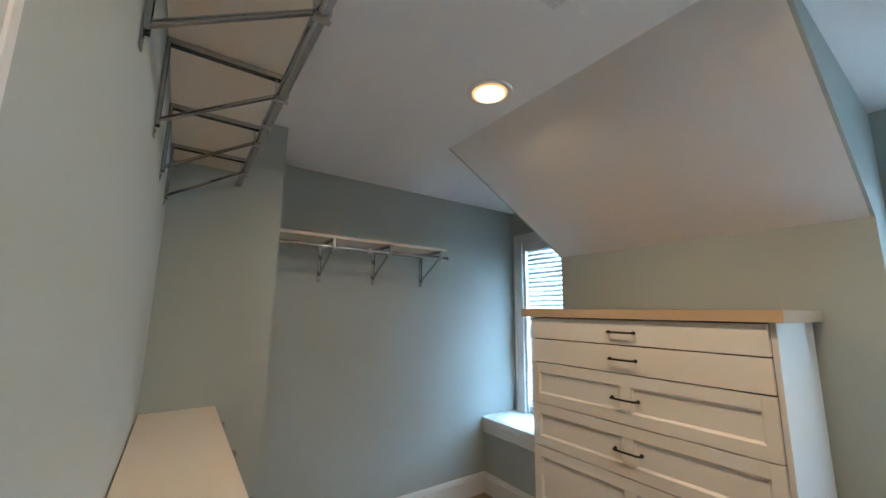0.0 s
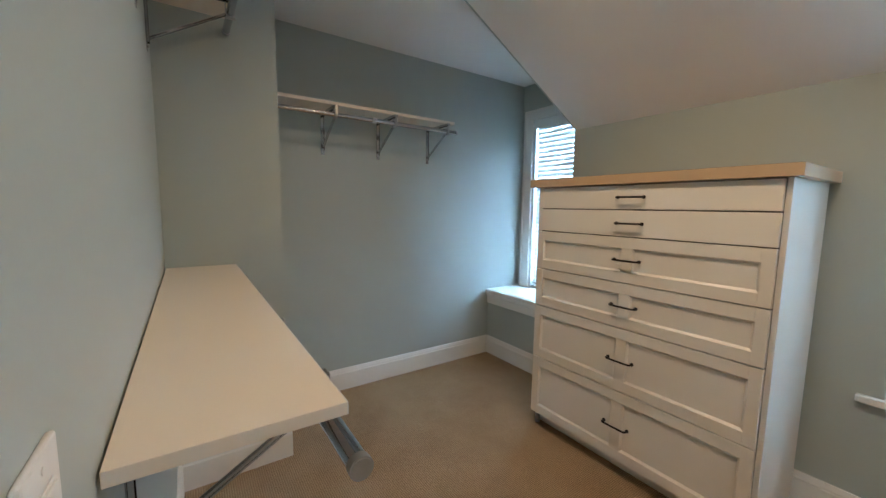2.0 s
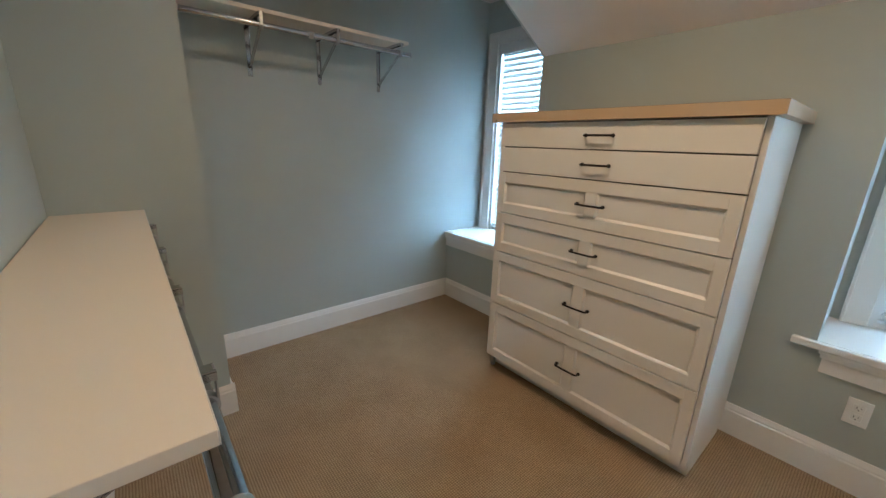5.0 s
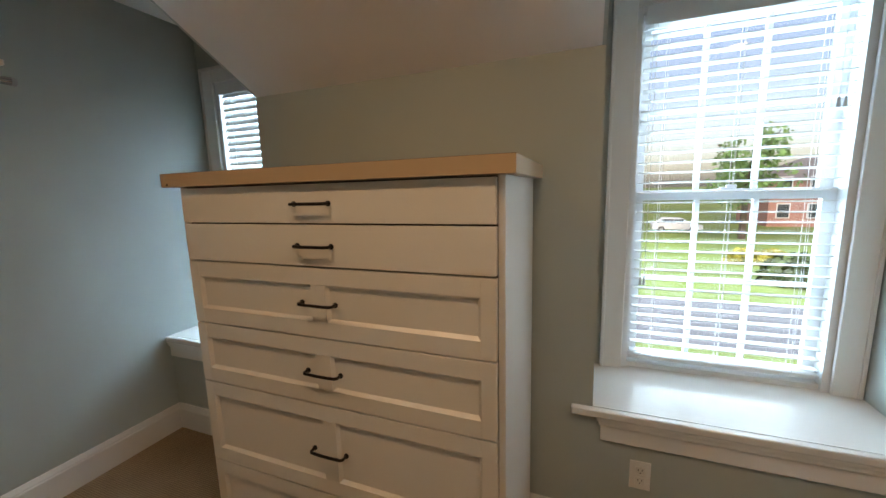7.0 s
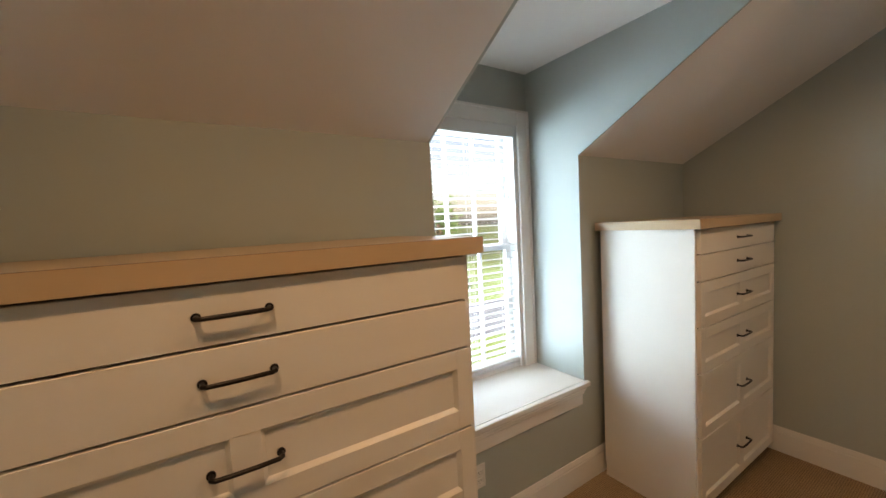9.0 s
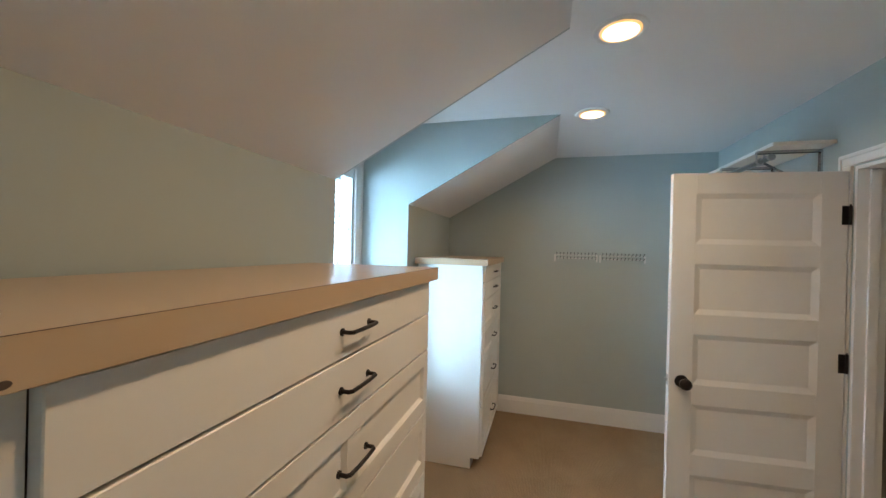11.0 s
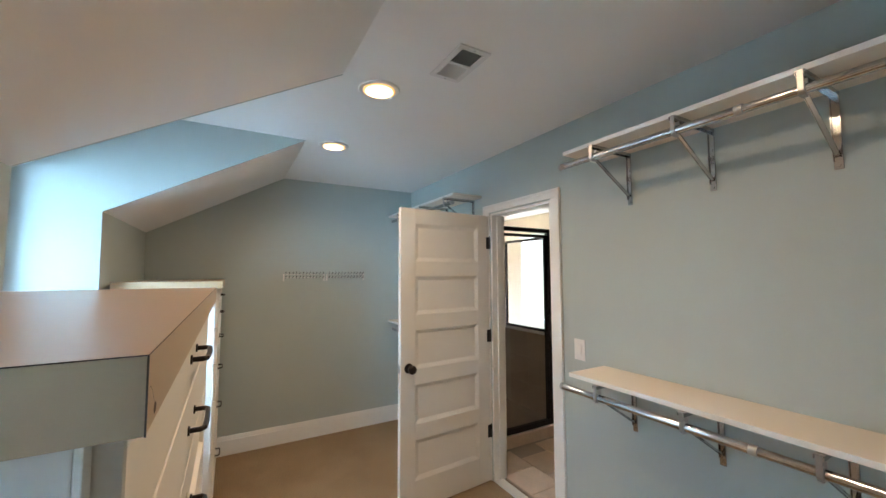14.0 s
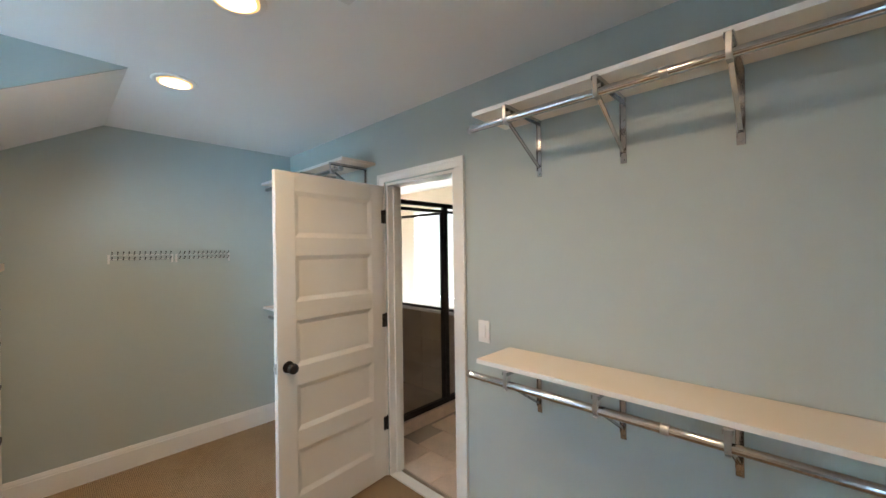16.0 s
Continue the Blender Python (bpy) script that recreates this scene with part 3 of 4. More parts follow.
        for bp in fields if shaker else ():
            part("drawer_panel", bp, CABINET, d)
        bar_pull(d, off, (z0 + z1) / 2, f - 0.001)
    for sx in (-1,) if chipped else ():
        for yy in (f + 0.05,):
            made("foot", lambda bm: rod(bm, (sx * (w - 0.03), yy, 0.0), (sx * (w - 0.03), yy, 0.0815), 0.014, 14), DULL_METAL, th, "small metal levelling foot")
    return th


chest(0.375, 1.523, "white six-drawer chest with tan top against the knee wall", 0.043, 0.032, True, 0.000)
chest(2.854, 3.849, "white six-drawer chest beside the end wall", 0.028, 0.034, False)


# ---- shelves and hanging rods ----
def bracket(height=0.268, reach=0.298, drop=0.058, under=0.0):
    """Local frame: wall at y = 0, shelf underside at z = 0, front towards +y."""
    th = thing("shelf_bracket", "chrome shelf and rod bracket screwed to the wall", "bracket", group="shelf brackets")
    wd = 0.0125
    made("wall_leg", lambda bm: (box(bm, -wd, wd, 0.0, 0.003, -height, 0.0, 0.001, 1), box(bm, -wd, -wd + 0.002, 0.003, 0.010, -height + 0.03, -0.004), box(bm, wd - 0.002, wd, 0.003, 0.010, -height + 0.03, -0.004),
                                 rod(bm, (0, 0.003, -height + 0.015), (0, 0.0055, -height + 0.015), 0.005, 10), rod(bm, (0, 0.003, -0.09), (0, 0.0055, -0.09), 0.005, 10)), CHROME, th)
    made("shelf_arm", lambda bm: (box(bm, -wd, wd, 0.003, reach, -0.004, -0.001, 0.001, 1), box(bm, -wd, -wd + 0.002, 0.01, reach, -0.016, -0.004), box(bm, wd - 0.002, wd, 0.01, reach, -0.016, -0.004)), CHROME, th)
    a, b = Vector((0, 0.006, -height + 0.045)), Vector((0, reach - 0.004, -drop + 0.01))
    d = b - a
    m = Matrix.Translation((a + b) / 2) @ d.to_track_quat("Z", "X").to_matrix().to_4x4()
    made("brace", lambda bm: (box(bm, -0.0015, 0.0015, -0.007, 0.007, -d.length / 2, d.length / 2, m=m), box(bm, -0.004, 0.004, -0.007, -0.0055, -d.length / 2, d.length / 2, m=m), box(bm, -0.004, 0.004, 0.0055, 0.007, -d.length / 2, d.length / 2, m=m)), CHROME, th)
    made("rod_hook", lambda bm: (box(bm, -0.008, 0.008, reach - 0.003, reach, -drop - 0.004, 0.0, 0.001, 1), box(bm, -0.008, 0.008, reach - 0.038, reach - 0.035, -drop, -0.02, 0.001, 1), box(bm, -0.008, 0.008, reach - 0.038, reach, -drop - 0.022, -drop - 0.019, 0.001, 1)), DULL_METAL, th)
    made("collar", lambda bm: rod(bm, (-0.008, reach - 0.0185, -drop), (0.008, reach - 0.0185, -drop), 0.0187, 24), DULL_METAL, th, smooth=True)
    return th


def turned(x, y, z, deg):
    return pose(x, y, z, 0, 0, deg)


master = bracket()
used = []


def put_bracket(m):
    if not used:
        master.matrix_basis = m
        used.append(master)
    else:
        used.append(copy_thing(master, m))


def hanging_rod(a, b, r, label):
    """A telescoping tube from a to b with end caps."""
    a, b = Vector(a), Vector(b)
    d = (b - a).normalized()
    th = thing("closet_rod", label, "closet rod", a, "hanging rods")
    mid = (b - a) * 0.52
    made("outer_tube", lambda bm: rod(bm, (0, 0, 0), mid, r, 28), CHROME, th, smooth=True)
    made("inner_tube", lambda bm: rod(bm, mid - d * 0.02, b - a, r * 0.90, 28), CHROME, th, smooth=True)
    made("collar", lambda bm: rod(bm, mid - d * 0.012, mid + d * 0.012, r * 1.10, 28), DULL_METAL, th, smooth=True)
    for p, s in ((Vector((0, 0, 0)), 1), (b - a, -1)):
        made("end_cap", lambda bm: (rod(bm, p - d * 0.004 * s, p + d * 0.010 * s, r * 1.09, 28), rod(bm, p - d * 0.006 * s, p - d * 0.004 * s, r * 0.95, 28)), DULL_METAL, th, smooth=True)
    return th


def shelf(name_label, x0, x1, y0, y1, z):
    th = thing("shelf", name_label, "shelf", ((x0 + x1) / 2, (y0 + y1) / 2, z), "closet shelves")
    w, d = (x1 - x0) / 2, (y1 - y0) / 2
    boxed("board", (-w, w, -d, d - 0.0015, -0.020, 0.0), SHELF, th, 0.001)
    boxed("edge_band", (-w, w, d - 0.0012, d, -0.0198, -0.0002), TRIM, th, 0.0004, "pale edge band")
    return th


UP, LOW, WSH = 2.208, 1.072, 1.990
RY, DROP = 0.279, 0.078                           # a rod's distance from its wall and below its shelf
A0, A1 = CHX + 0.002, 1.427
shelf("almond melamine shelf high on the wall over a hanging rod", A0, A1, YS + 0.004, YS + 0.278, UP)
shelf("almond melamine shelf at waist height over a hanging rod", A0, A1 - 0.006, YS + 0.004, YS + 0.278, LOW)
hanging_rod((A1 + 0.013, YS + RY, UP - DROP), (CHX + 0.02, YS + RY, UP - DROP), 0.0165, "chrome telescoping hanging rod under the high shelf")
hanging_rod((A1 + 0.037, YS + RY, LOW - DROP), (CHX + 0.02, YS + RY, LOW - DROP), 0.0165, "chrome telescoping hanging rod under the waist-high shelf")
for x in (1.238, 0.856, 0.478, 0.100):
    put_bracket(turned(x, YS + 0.001, UP - 0.020, 0))
    put_bracket(turned(x + 0.015, YS + 0.001, LOW - 0.020, 0))
shelf("almond melamine shelf high on the end wall", XW + 0.004, XW + 0.278, CHY + 0.002, 1.765, WSH)
hanging_rod((XW + RY, 1.781, WSH - DROP), (XW + RY, CHY + 0.03, WSH - DROP), 0.0155, "chrome telescoping hanging rod on the end wall")
for y in (0.865, 1.270, 1.697):
    put_bracket(turned(XW + 0.001, y, WSH - 0.020, -90))
B0 = 2.544
shelf("almond melamine shelf high beside the door", B0, XE - 0.004, YS + 0.004, YS + 0.278, UP)
shelf("almond melamine shelf at waist height behind the door", B0, XE - 0.004, YS + 0.004, YS + 0.278, LOW)
hanging_rod((XE - 0.13, YS + RY, UP - DROP), (B0 + 0.01, YS + RY, UP - DROP), 0.0165, "chrome hanging rod under the shelf beside the door")
hanging_rod((XE - 0.16, YS + RY, LOW - DROP), (B0 + 0.01, YS + RY, LOW - DROP), 0.0165, "chrome hanging rod behind the open door")
for x in (2.66, 3.10, 3.62):
    put_bracket(turned(x, YS + 0.001, UP - 0.020, 0))
    put_bracket(turned(x, YS + 0.001, LOW - 0.020, 0))


# ---- fixtures ----
def downlight(x, y):
    th = thing("recessed_light", "lit recessed ceiling downlight with a white trim ring", "ceiling light", (x, y, H), "ceiling downlights")
    bm = bmesh.new()
    lathe(bm, [(0.076, 0.0), (0.078, -0.005), (0.088, -0.009), (0.100, -0.007), (0.104, -0.002), (0.104, 0.0)], (0, 0, 0), "Z", 48)
    part("trim_ring", bm, TRIM, th, "", True)
    made("lens", lambda b: rod(b, (0, 0, -0.0105), (0, 0, -0.003), 0.068, 48), LAMP_LENS, th, "glowing warm lens", True)
    bm = bmesh.new()
    lathe(bm, [(0.068, -0.004), (0.068, -0.0100), (0.080, -0.0082), (0.080, -0.004)], (0, 0, 0), "Z", 48)
    part("lens_rim", bm, RIM_GLOW, th, "ring round the lens with amber lamplight added as glow", True)
    ld = bpy.data.lights.new("downlight", "AREA")
    ld.shape, ld.size, ld.energy, ld.color, ld.spread = "DISK", 0.15, LAMP, LAMP_COLOUR, radians(158)
    lo = new("downlight", ld)
    lo.matrix_basis = pose(x, y, H - 0.0115)
    return th


for x in (0.792, 1.804, 2.753):
    downlight(x, 1.146)


def ceiling_vent():
    x0, x1, y0, y1 = 1.274, 1.543, 0.842, 0.997
    ox, oy = (x0 + x1) / 2, (y0 + y1) / 2
    th = thing("ceiling_vent", "white enamelled two-section ceiling register with grey louvres", "air vent", (ox, oy, H))
    w, d, m = (x1 - x0) / 2, (y1 - y0) / 2, 0.026
    bm = bmesh.new()
    for b in ((-w, -w + m, -d, d), (w - m, w, -d, d), (-w + m, w - m, -d, -d + m), (-w + m, w - m, d - m, d), (-0.006, 0.006, -d + m, d - m)):
        box(bm, *b, -0.008, 0.0, 0.002, 1)
    part("frame", bm, VENT_PAINT, th)
    # flat dark sheet on the ceiling, painted shade in place of an open duct
    boxed("backing", (-w + m, w - m, -d + m, d - m, -0.0012, -0.0002), DUCT, th)
    n = 11
    for side, (a, b) in enumerate(((-w + m, -0.006), (0.006, w - m))):
        for i in range(n):
            x = a + (b - a) * (i + 0.5) / n
            k = boxed("louvre", (-0.0045, 0.0045, -d + m, d - m, -0.0005, 0.0005), VENT_PAINT, th)
            k.location = (x, 0, -0.0055)
            k.rotation_euler = (0, radians(38 if side else -38), 0)
    for s in (-1, 1):
        made("screw", lambda bm: rod(bm, (s * (w - 0.011), 0, -0.0095), (s * (w - 0.011), 0, -0.008), 0.004, 12), DULL_METAL, th)
    return th


ceiling_vent()


def switch_plate():
    th = thing("light_switch", "white rocker light switch plate on the wall", "light switch", (1.585, YS, 1.129))
    boxed("plate", (-0.037, 0.037, 0.0, 0.006, -0.060, 0.060), PLASTIC, th, 0.0025)
    boxed("rocker_frame", (-0.018, 0.018, 0.006, 0.0075, -0.035, 0.035), PLASTIC, th, 0.001)
    r = boxed("rocker", (-0.0155, 0.0155, 0.0, 0.005, -0.032, 0.032), PLASTIC, th, 0.001)
    r.location, r.rotation_euler = (0, 0.0066, 0), (radians(4), 0, 0)
    for z in (-0.048, 0.048):
        made("screw", lambda bm: rod(bm, (0, 0.005, z), (0, 0.0068, z), 0.003, 10), PLASTIC, th)


switch_plate()


def outlet():
    th = thing("wall_outlet", "white duplex electrical outlet under the window", "outlet", (1.927, YN, 0.358))
    boxed("plate", (-0.036, 0.036, -0.006, 0.0, -0.058, 0.058), PLASTIC, th, 0.0025)
    for z in (-0.021, 0.021):
        s = boxed("socket", (-0.017, 0.017, -0.008, -0.006, z - 0.015, z + 0.015), PLASTIC, th, 0.003)
        # near-black pieces on the face stand in for shade inside the holes
        for dx, hgt in ((-0.0065, 0.0045), (0.0065, 0.0035)):
            boxed("slot", (dx - 0.001, dx + 0.001, -0.0085, -0.0079, z - hgt + 0.003, z + hgt + 0.003), DARK, s)
        made("slot", lambda bm: rod(bm, (0, -0.0085, z - 0.009), (0, -0.0079, z - 0.009), 0.0022, 10), DARK, s)
    made("screw", lambda bm: rod(bm, (0, -0.0072, 0), (0, -0.0055, 0), 0.003, 10), PLASTIC, th)


outlet()


def hook_rack(y0, y1):
    z = 1.554
    th = thing("hook_rack", "narrow white tie rack with two rows of dark pegs", "hook rack", (XE, (y0 + y1) / 2, z), "tie racks")
    w = (y1 - y0) / 2
    for z2 in (0.014, -0.018):
        boxed("rail", (-0.005, 0.0, -w, w, z2 - 0.0025, z2 + 0.0025), VENT_PAINT, th, 0.0008)
    for s in (-1, 1):
        made("mount", lambda bm: (box(bm, -0.010, 0.0, s * w - 0.006, s * w + 0.006, -0.050, 0.018, 0.001, 1), rod(bm, (-0.014, s * w, -0.042), (-0.009, s * w, -0.042), 0.006, 12)), VENT_PAINT, th)
    first = None
    for i in range(12):
        y = -w + 2 * w * (i + 0.5) / 12
        if first is None:
            bm = bmesh.new()
            for up in (0.030, -0.036):
                tube(bm, [(0, 0, up * 0.5), (-0.040, 0, up * 0.6), (-0.055, 0, up * 0.6 + 0.016)], 0.0024, 6)
                ball(bm, (-0.055, 0, up * 0.6 + 0.017), 0.0048, u=8, v=6)
            first = part("peg", bm, BRONZE, th, "dark-tipped peg")
            k = first
        else:
            k = first.copy()
            scene.collection.objects.link(k)
            k.parent = th
        k.location = (-0.004, y, 0)
    return th


hook_rack(0.549, 0.925)
hook_rack(0.953, 1.328)


# ---- bathroom beyond the doorway ----
BX0, BX1, BY, BN = 0.9, 5.40, -2.45, YS - 0.12
structure(boxes("bath_subfloor", [(BX0, BX1, BY, BN, -0.15, -0.012)], GROUT), "grouted bed under the bathroom tiles", "floor")
structure(boxes("bath_wall_west", [(BX0 - 0.1, BX0, BY, BN, -0.15, H)], BATH_PAINT), "cream painted bathroom wall", "wall")
structure(boxes("bath_wall_east", [(BX1, BX1 + 0.1, BY, BN, -0.15, H)], BATH_PAINT), "cream bathroom wall behind the shower", "wall")
BW0, BW1, BWZ0, BWZ1 = 3.50, 4.85, 0.80, 2.20
structure(boxes("bath_wall_south", [(BX0 - 0.1, BW0, BY - 0.14, BY, -0.15, H), (BW1, BX1 + 0.1, BY - 0.14, BY, -0.15, H), (BW0, BW1, BY - 0.14, BY, -0.15, BWZ0), (BW0, BW1, BY - 0.14, BY, BWZ1, H)], BATH_PAINT),
          "cream bathroom wall with a bright window", "wall")
structure(boxes("bath_ceiling", [(BX0, BX1, BY, BN, H, H + 0.1)], CEIL), "white bathroom ceiling", "ceiling")
bw = structure(new("window_3"), "bright white-framed bathroom window", "window")
made("frame", lambda bm: (box(bm, BW0, BW0 + 0.05, BY - 0.10, BY + 0.01, BWZ0, BWZ1), box(bm, BW1 - 0.05, BW1, BY - 0.10, BY + 0.01, BWZ0, BWZ1), box(bm, BW0 + 0.05, BW1 - 0.05, BY - 0.10, BY + 0.01, BWZ0, BWZ0 + 0.05), box(bm, BW0 + 0.05, BW1 - 0.05, BY - 0.10, BY + 0.01, BWZ1 - 0.05, BWZ1)), VINYL, bw)
pane = boxed("pane", (BW0 + 0.05, BW1 - 0.05, BY - 0.06, BY - 0.056, BWZ0 + 0.05, BWZ1 - 0.05), FROSTED, bw)
pane.visible_shadow = False

# shower: kerb, glass front along x = SX, half wall with a glass panel across its end
SX, SY, SE = 2.84, -1.24, 3.92
kerb = thing("shower_kerb", "beige tiled shower kerb", "shower kerb", (SX + 0.02, -0.62, 0))
kerb_tile = boxed("tile", (-0.07, 0.07, -0.145, 0.145, -0.012, 0.092), TILE, kerb, 0.004)
for i, y in enumerate((-0.475, -0.1825, 0.11, 0.4025, 0.485)):
    k = kerb_tile if i == 0 else kerb_tile.copy()
    if i:
        scene.collection.objects.link(k)
        k.parent = kerb
    k.location = (0, y, 0)
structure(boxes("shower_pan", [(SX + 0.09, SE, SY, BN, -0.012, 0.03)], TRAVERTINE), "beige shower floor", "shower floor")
half = structure(boxes("wall_half", [(SX - 0.03, SE, SY - 0.10, SY - 0.012, -0.012, 0.895)], GROUT), "tiled half wall at the end of the shower", "wall")
boxed("cap", (SX - 0.045, SE, SY - 0.115, SY + 0.012, 0.895, 0.92), TRIM, half, 0.004, "white stone cap")
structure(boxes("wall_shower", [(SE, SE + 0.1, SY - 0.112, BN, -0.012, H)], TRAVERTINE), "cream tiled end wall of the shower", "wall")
EY = SY - (-0.62)                      # ends of the glass front, about the enclosure's middle
EN, PO = BN + 0.62, -1.03 + 0.62
enc = thing("shower_enclosure", "clear glass shower enclosure with a dark bronze frame", "shower", (SX, -0.62, 0.092))
made("header", lambda bm: (box(bm, -0.022, 0.022, EY, EN, 1.885, 1.925, 0.003), box(bm, -0.014, 0.014, EY, EN, 1.835, 1.862, 0.003)), BRONZE, enc)
made("track", lambda bm: box(bm, -0.022, 0.022, EY, EN, 0.0, 0.05, 0.003), BRONZE, enc)
made("post", lambda bm: (box(bm, -0.024, 0.024, PO - 0.03, PO + 0.012, 0.05, 1.885, 0.003), box(bm, -0.016, 0.016, PO + 0.016, PO + 0.05, 0.05, 1.835, 0.003)), BRONZE, enc)
made("post", lambda bm: box(bm, -0.020, 0.020, EN - 0.03, EN, 0.05, 1.885, 0.003), BRONZE, enc)
for y0, y1 in ((PO + 0.05, EN - 0.03), (EY, PO - 0.03)):
    g = boxed("pane", (-0.003, 0.003, y0, y1, 0.05, 1.835), SHOWER_GLASS, enc)
    g.visible_shadow = False
made("handle", lambda bm: (box(bm, -0.052, -0.036, PO + 0.02, PO + 0.055, 0.86, 1.06, 0.004), box(bm, -0.05, 0.0, PO + 0.03, PO + 0.045, 0.88, 0.895), box(bm, -0.05, 0.0, PO + 0.03, PO + 0.045, 1.025, 1.04)), BRONZE, enc)
side = thing("shower_side_panel", "bronze-framed glass panel standing on the half wall", "shower panel", (SX, SY - 0.05, 0.92))
made("frame", lambda bm: (box(bm, 0.03, 0.985, -0.012, 0.012, 0.0, 0.028), box(bm, 0.03, 0.985, -0.012, 0.012, 1.03, 1.058), box(bm, 0.03, 0.055, -0.012, 0.012, 0.028, 1.03), box(bm, 0.958, 0.985, -0.012, 0.012, 0.028, 1.03)), BRONZE, side)
g = boxed("pane", (0.055, 0.958, -0.003, 0.003, 0.028, 1.03), SHOWER_GLASS, side)
g.visible_shadow = False


# ---- outdoors, seen through the dormer window ----
GZ = -3.3
structure(boxes("ground", [(-400, 400, 3.4, 900, GZ - 1, GZ), (-400, 400, -400, 3.4, GZ - 1, GZ)], LAWN), "mown green lawn reaching to the horizon", "lawn")
structure(boxes("road", [(-120, 120, 13.5, 18.6, GZ - 0.05, GZ + 0.01)], ASPHALT), "grey asphalt street", "road")
structure(boxes("driveway", [(-3.0, 1.0, 18.6, 60, GZ - 0.05, GZ + 0.012)], ASPHALT), "grey asphalt drive", "driveway")
structure(boxes("house_shell", [(XW - 0.12, XE + 0.12, 2.6, 2.7, GZ, -0.15), (XW - 0.12, XE + 0.12, -2.6, 2.6, -0.3, -0.16)], FAR_WHITE), "white outer wall of the house below the dormers", "wall")


def tree(x, y, height, spread, seed, leaf=FOLIAGE, label="leafy green street tree", n=800):
    rng = random.Random(seed)
    th = thing("tree", label, "tree", (x, y, GZ), "trees outside")
    bm = bmesh.new()
    rod(bm, (0, 0, 0), (0.05, 0.03, height * 0.45), height * 0.028, 12, height * 0.016)
    for i in range(7):
        a = i * 2.4 + rng.uniform(-0.4, 0.4)
        z0 = height * rng.uniform(0.28, 0.5)
        rod(bm, (0.03, 0.02, z0), (math.cos(a) * spread * 0.6, math.sin(a) * spread * 0.6, height * rng.uniform(0.6, 0.85)), height * 0.011, 8, height * 0.003)
    part("trunk", bm, BARK, th)
    verts, faces = [], []
    lumps = [(rng.uniform(-0.55, 0.55) * spread, rng.uniform(-0.55, 0.55) * spread, height * rng.uniform(0.38, 0.86), spread * rng.uniform(0.28, 0.5)) for _ in range(16)]
    for k in range(n):
        lx, ly, lz, lr = lumps[k % len(lumps)]
        d = Vector((rng.gauss(0, 1), rng.gauss(0, 1), rng.gauss(0, 1))).normalized() * lr * rng.uniform(0.55, 1.0)
        c = Vector((lx, ly, lz)) + d
        s = rng.uniform(0.10, 0.22) * spread * 0.35
        u = Vector((rng.gauss(0, 1), rng.gauss(0, 1), rng.gauss(0, 1))).normalized()
        v = u.cross(Vector((rng.gauss(0, 1), rng.gauss(0, 1), rng.gauss(0, 1)))).normalized()
        b = len(verts)
        verts += [c + u * s, c + v * s * 0.7, c - u * s, c - v * s * 0.7]
        faces.append((b, b + 1, b + 2, b + 3))
    me = bpy.data.meshes.new("crown")
    me.from_pydata([tuple(p) for p in verts], [], faces)
    me.materials.append(leaf)
    ob = new("crown", me)
    ob.parent = th
    return th


def far_house(x, y, w, d, wall_h, ridge, wall, label):
    th = thing("house", label, "house", (x, y, GZ), "houses across the street")
    boxed("wall", (-w / 2, w / 2, -d / 2, d / 2, 0, wall_h), wall, th)
    bm = bmesh.new()
    e, f = w / 2 + 0.4, d / 2 + 0.5
    low = [bm.verts.new(p) for p in ((-e, -f, wall_h), (e, -f, wall_h), (e, f, wall_h), (-e, f, wall_h))]
    hi = [bm.verts.new((s * (e - f) * 0.9, 0, ridge)) for s in (-1, 1)]
    for q in ((low[0], low[1], hi[1], hi[0]), (low[1], low[2], hi[1]), (low[2], low[3], hi[0], hi[1]), (low[3], low[0], hi[0]), low[::-1]):
        bm.faces.new(q)
    part("roof", bm, ROOF, th)
    for i in range(5):
        xx = -w / 2 + w * (i + 0.5) / 5
        for z in ((0.9,) if wall_h < 4 else (0.9, 3.7)):
            if i == 2 and z < 1:
                boxed("door", (xx - 0.5, xx + 0.5, -d / 2 - 0.06, -d / 2 - 0.01, 0.1, 2.2), FAR_WHITE, th)
                continue
            wn = boxed("window", (xx - 0.6, xx + 0.6, -d / 2 - 0.07, -d / 2 - 0.01, z, z + 1.6), FAR_WHITE, th)
            boxed("pane", (xx - 0.5, xx + 0.5, -d / 2 - 0.09, -d / 2 - 0.075, z + 0.1, z + 1.5), FAR_GLASS, wn)
    for i in (-1, 1):
        boxed("column", (i * 1.4 - 0.15, i * 1.4 + 0.15, -d / 2 - 1.6, -d / 2 - 1.3, 0, 2.7), FAR_WHITE, th)
    boxed("porch_roof", (-2, 2, -d / 2 - 1.8, -d / 2 - 0.1, 2.7, 3.0), FAR_WHITE, th)
    made("gable", lambda bm: prism(bm, [(-2.1, 3.0), (2.1, 3.0), (0, 4.4)], "y", -d / 2 - 1.8, -d / 2 - 0.1), FAR_WHITE, th)
    return th


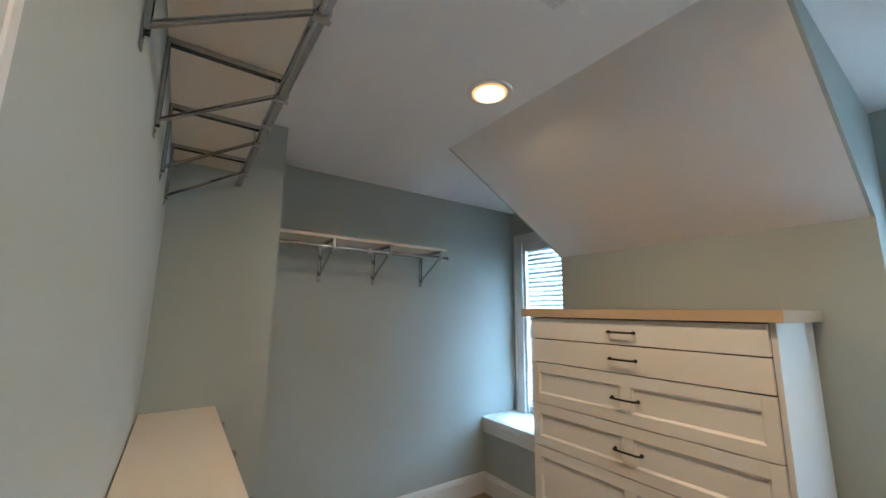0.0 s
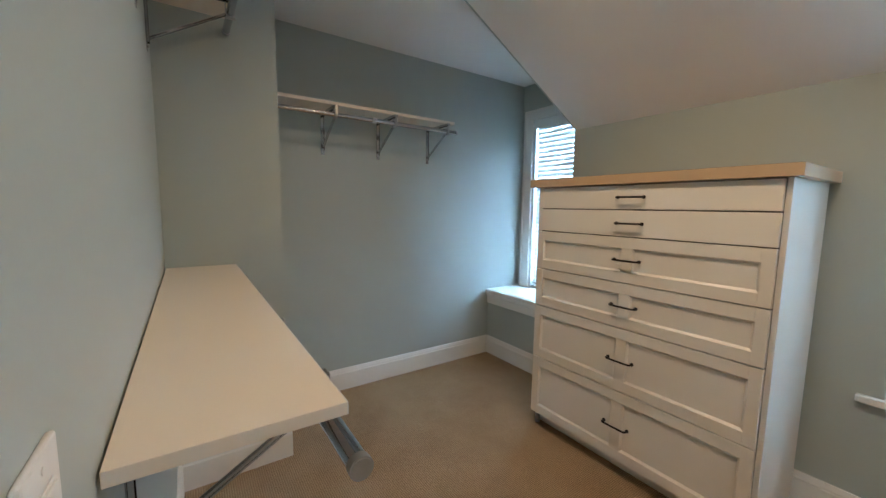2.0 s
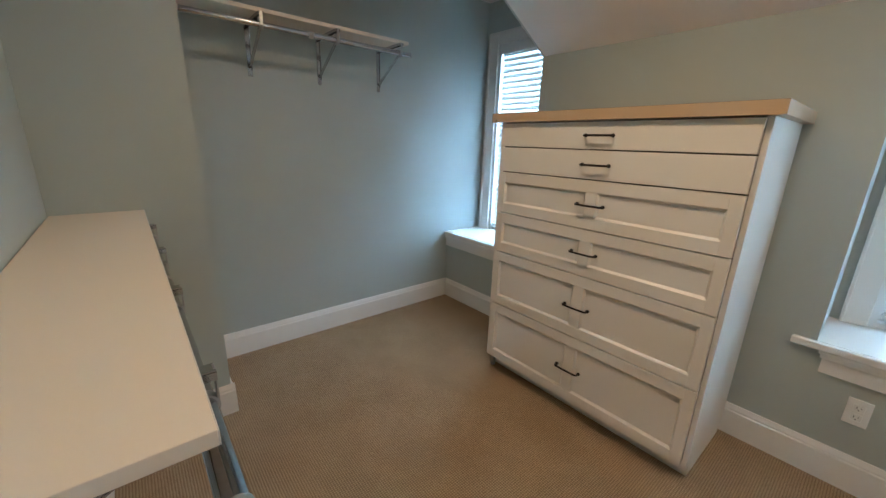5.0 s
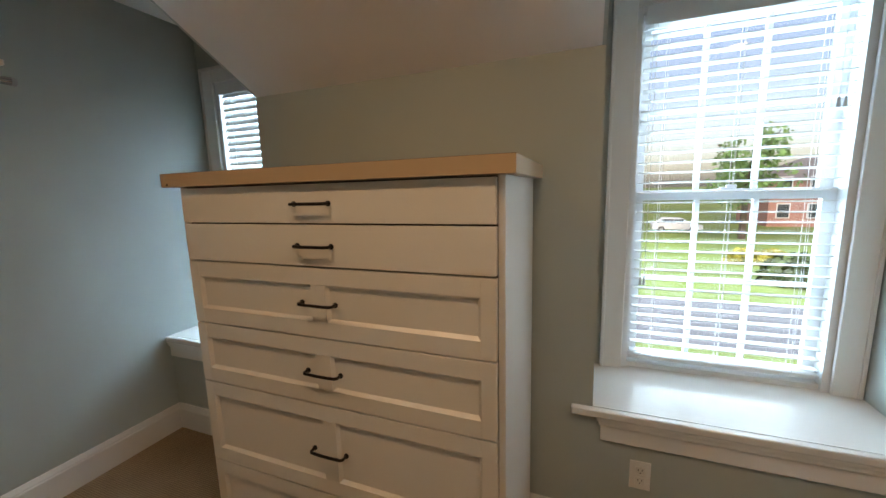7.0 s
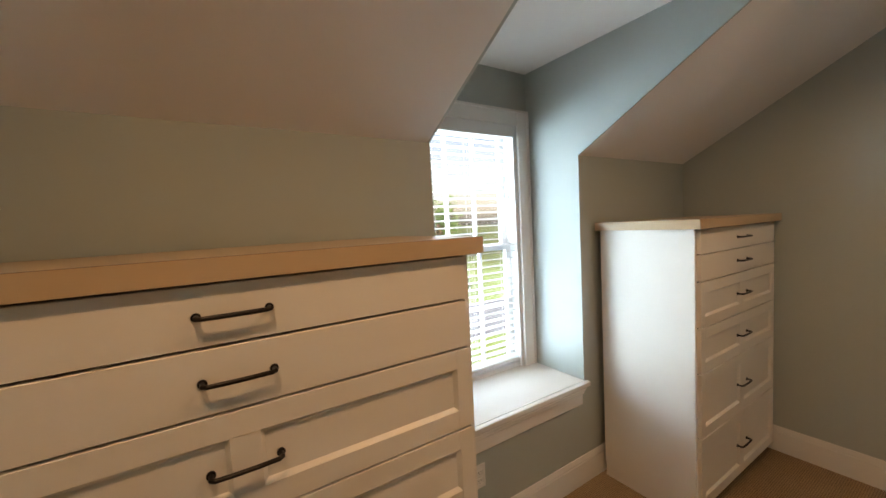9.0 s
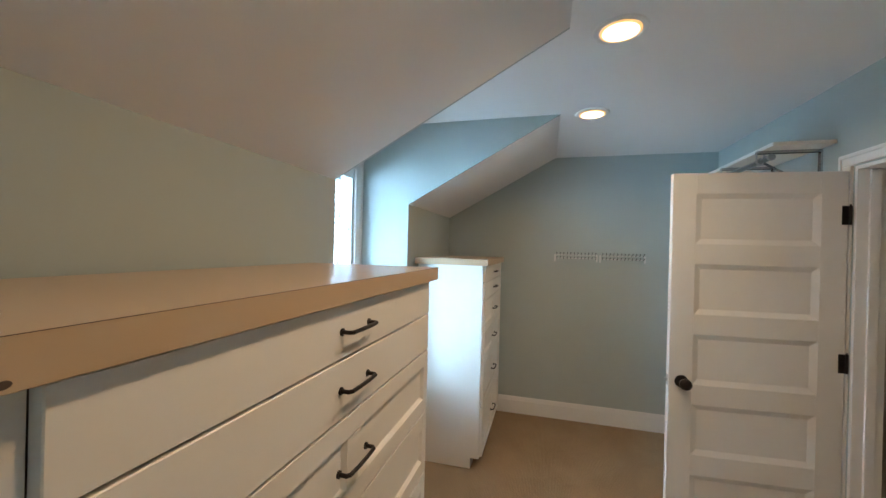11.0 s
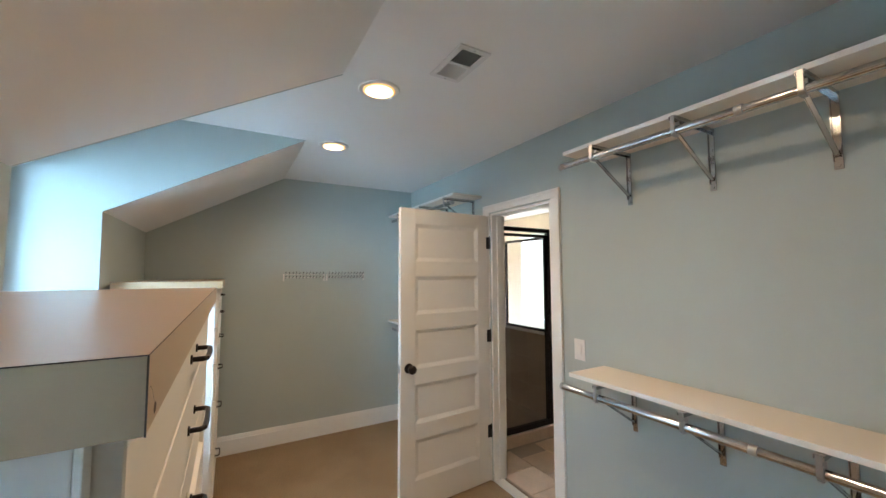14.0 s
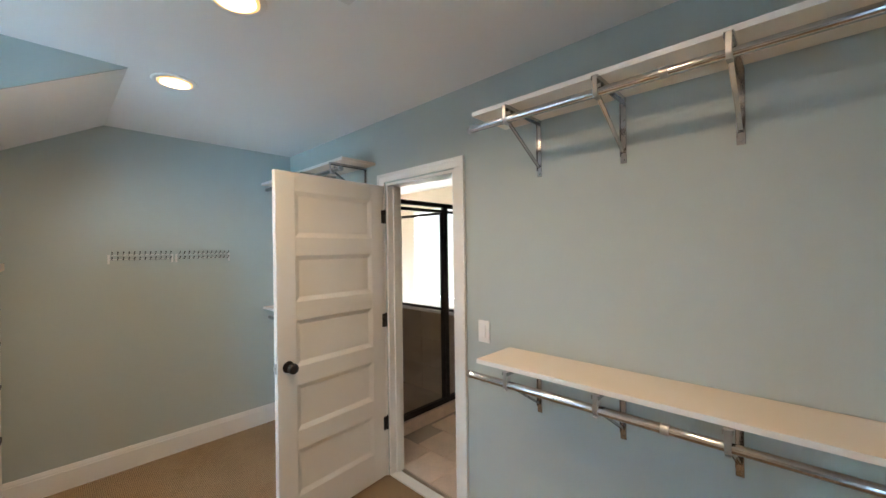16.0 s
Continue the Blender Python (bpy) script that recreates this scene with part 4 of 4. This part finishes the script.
def shrub(x, y, r, seed, mat, label):
    rng = random.Random(seed)
    th = thing("shrub", label, "shrub", (x, y, GZ), "shrubs by the street")
    verts, faces = [], []
    for k in range(420):
        d = Vector((rng.gauss(0, 1), rng.gauss(0, 1), abs(rng.gauss(0, 1)))).normalized() * r * rng.uniform(0.7, 1.0)
        c = Vector((d.x, d.y, d.z * 0.9))
        s = r * rng.uniform(0.08, 0.18)
        u = Vector((rng.gauss(0, 1), rng.gauss(0, 1), rng.gauss(0, 1))).normalized()
        v = u.cross(Vector((rng.gauss(0, 1), rng.gauss(0, 1), rng.gauss(0, 1)))).normalized()
        b = len(verts)
        verts += [c + u * s, c + v * s, c - u * s, c - v * s]
        faces.append((b, b + 1, b + 2, b + 3))
    me = bpy.data.meshes.new("leaves")
    me.from_pydata([tuple(p) for p in verts], [], faces)
    me.materials.append(mat)
    ob = new("leaves", me)
    ob.parent = th
    return th


far_house(26.5, 56, 13, 9, 5.0, 7.6, BRICKS, "red brick house with white porch columns and a grey roof")
far_house(-22.0, 75, 16, 9, 3.2, 6.4, BRICKS, "red brick house with a grey roof across the lawn")
tree(14.2, 40, 10.5, 3.7, 11, n=1500)
tree(24.6, 38, 8.9, 2.9, 12)
tree(-14.0, 60, 10.0, 4.0, 13)
tree(-30.0, 70, 11.0, 5.0, 14)
tree(38.0, 70, 12.0, 5.0, 15)
tree(2.0, 95, 12.0, 6.0, 16)
shrub(11.2, 23, 1.6, 21, SHRUB, "rounded green shrub beside the street")
shrub(10.6, 28, 1.0, 22, FLOWER, "low yellow-leaved shrub in the lawn")
shrub(12.1, 28.5, 0.9, 23, FLOWER, "low yellow-leaved shrub in the lawn")
shrub(16.5, 24, 1.2, 24, SHRUB, "rounded green shrub beside the street")



def parked_car(x, y):
    th = thing("car", "white car parked beside the street", "car", (x, y, GZ), "")
    made("body", lambda bm: prism(bm, [(-2.2, 0.35), (2.15, 0.35), (2.2, 0.75), (1.3, 0.92), (-1.9, 0.95), (-2.2, 0.8)], "y", -0.85, 0.85), CAR_PAINT, th)
    made("roof", lambda bm: prism(bm, [(-1.75, 0.94), (1.15, 0.92), (0.45, 1.42), (-1.2, 1.45)], "y", -0.74, 0.74), CAR_PAINT, th)
    for x0, x1 in ((-1.35, -0.35), (-0.28, 0.55)):
        boxed("window", (x0, x1, -0.755, -0.745, 0.98, 1.36), FAR_GLASS, th)
    for wx in (-1.4, 1.35):
        for wy in (-0.78, 0.78):
            wheel = made("wheel", lambda bm: rod(bm, (wx, wy - 0.1, 0.32), (wx, wy + 0.1, 0.32), 0.32, 20), RUBBER, th, "black tyre")
            made("rim", lambda bm: rod(bm, (wx, wy - 0.11, 0.32), (wx, wy + 0.11, 0.32), 0.19, 16), DULL_METAL, wheel)
    return th


parked_car(10.2, 45.0)

# ---- small pieces of the floors and walls ----
ti = 0.30
tile_mesh = None
bath_floor = structure(new("bath_floor"), "beige ceramic floor tiles with grey grout", "tile floor")
rng = random.Random(3)
for i in range(7):
    for j in range(8):
        x, y = 1.70 + (i + 0.5 * (j % 2)) * ti, BN - (j + 0.5) * ti
        if x + ti / 2 > SX - 0.04 or y - ti / 2 < BY:
            continue
        if tile_mesh is None:
            bm = bmesh.new()
            box(bm, -ti / 2 + 0.003, ti / 2 - 0.003, -ti / 2 + 0.003, ti / 2 - 0.003, -0.010, 0.0, 0.002, 1)
            ob = part("tile", bm, TILE, bath_floor)
            tile_mesh = ob.data
        else:
            ob = new("tile", tile_mesh)
            ob.parent = bath_floor
        ob.location = (x, y, rng.uniform(-0.0012, 0.0012))
ht = None
for i in range(3):
    for j in range(3):
        if ht is None:
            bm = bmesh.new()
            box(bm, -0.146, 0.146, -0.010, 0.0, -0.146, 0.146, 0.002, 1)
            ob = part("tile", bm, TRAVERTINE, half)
            ht = ob.data
        else:
            ob = new("tile", ht)
            ob.parent = half
        ob.location = (SX + 0.12 + 0.297 * i, SY, 0.148 + 0.297 * j)
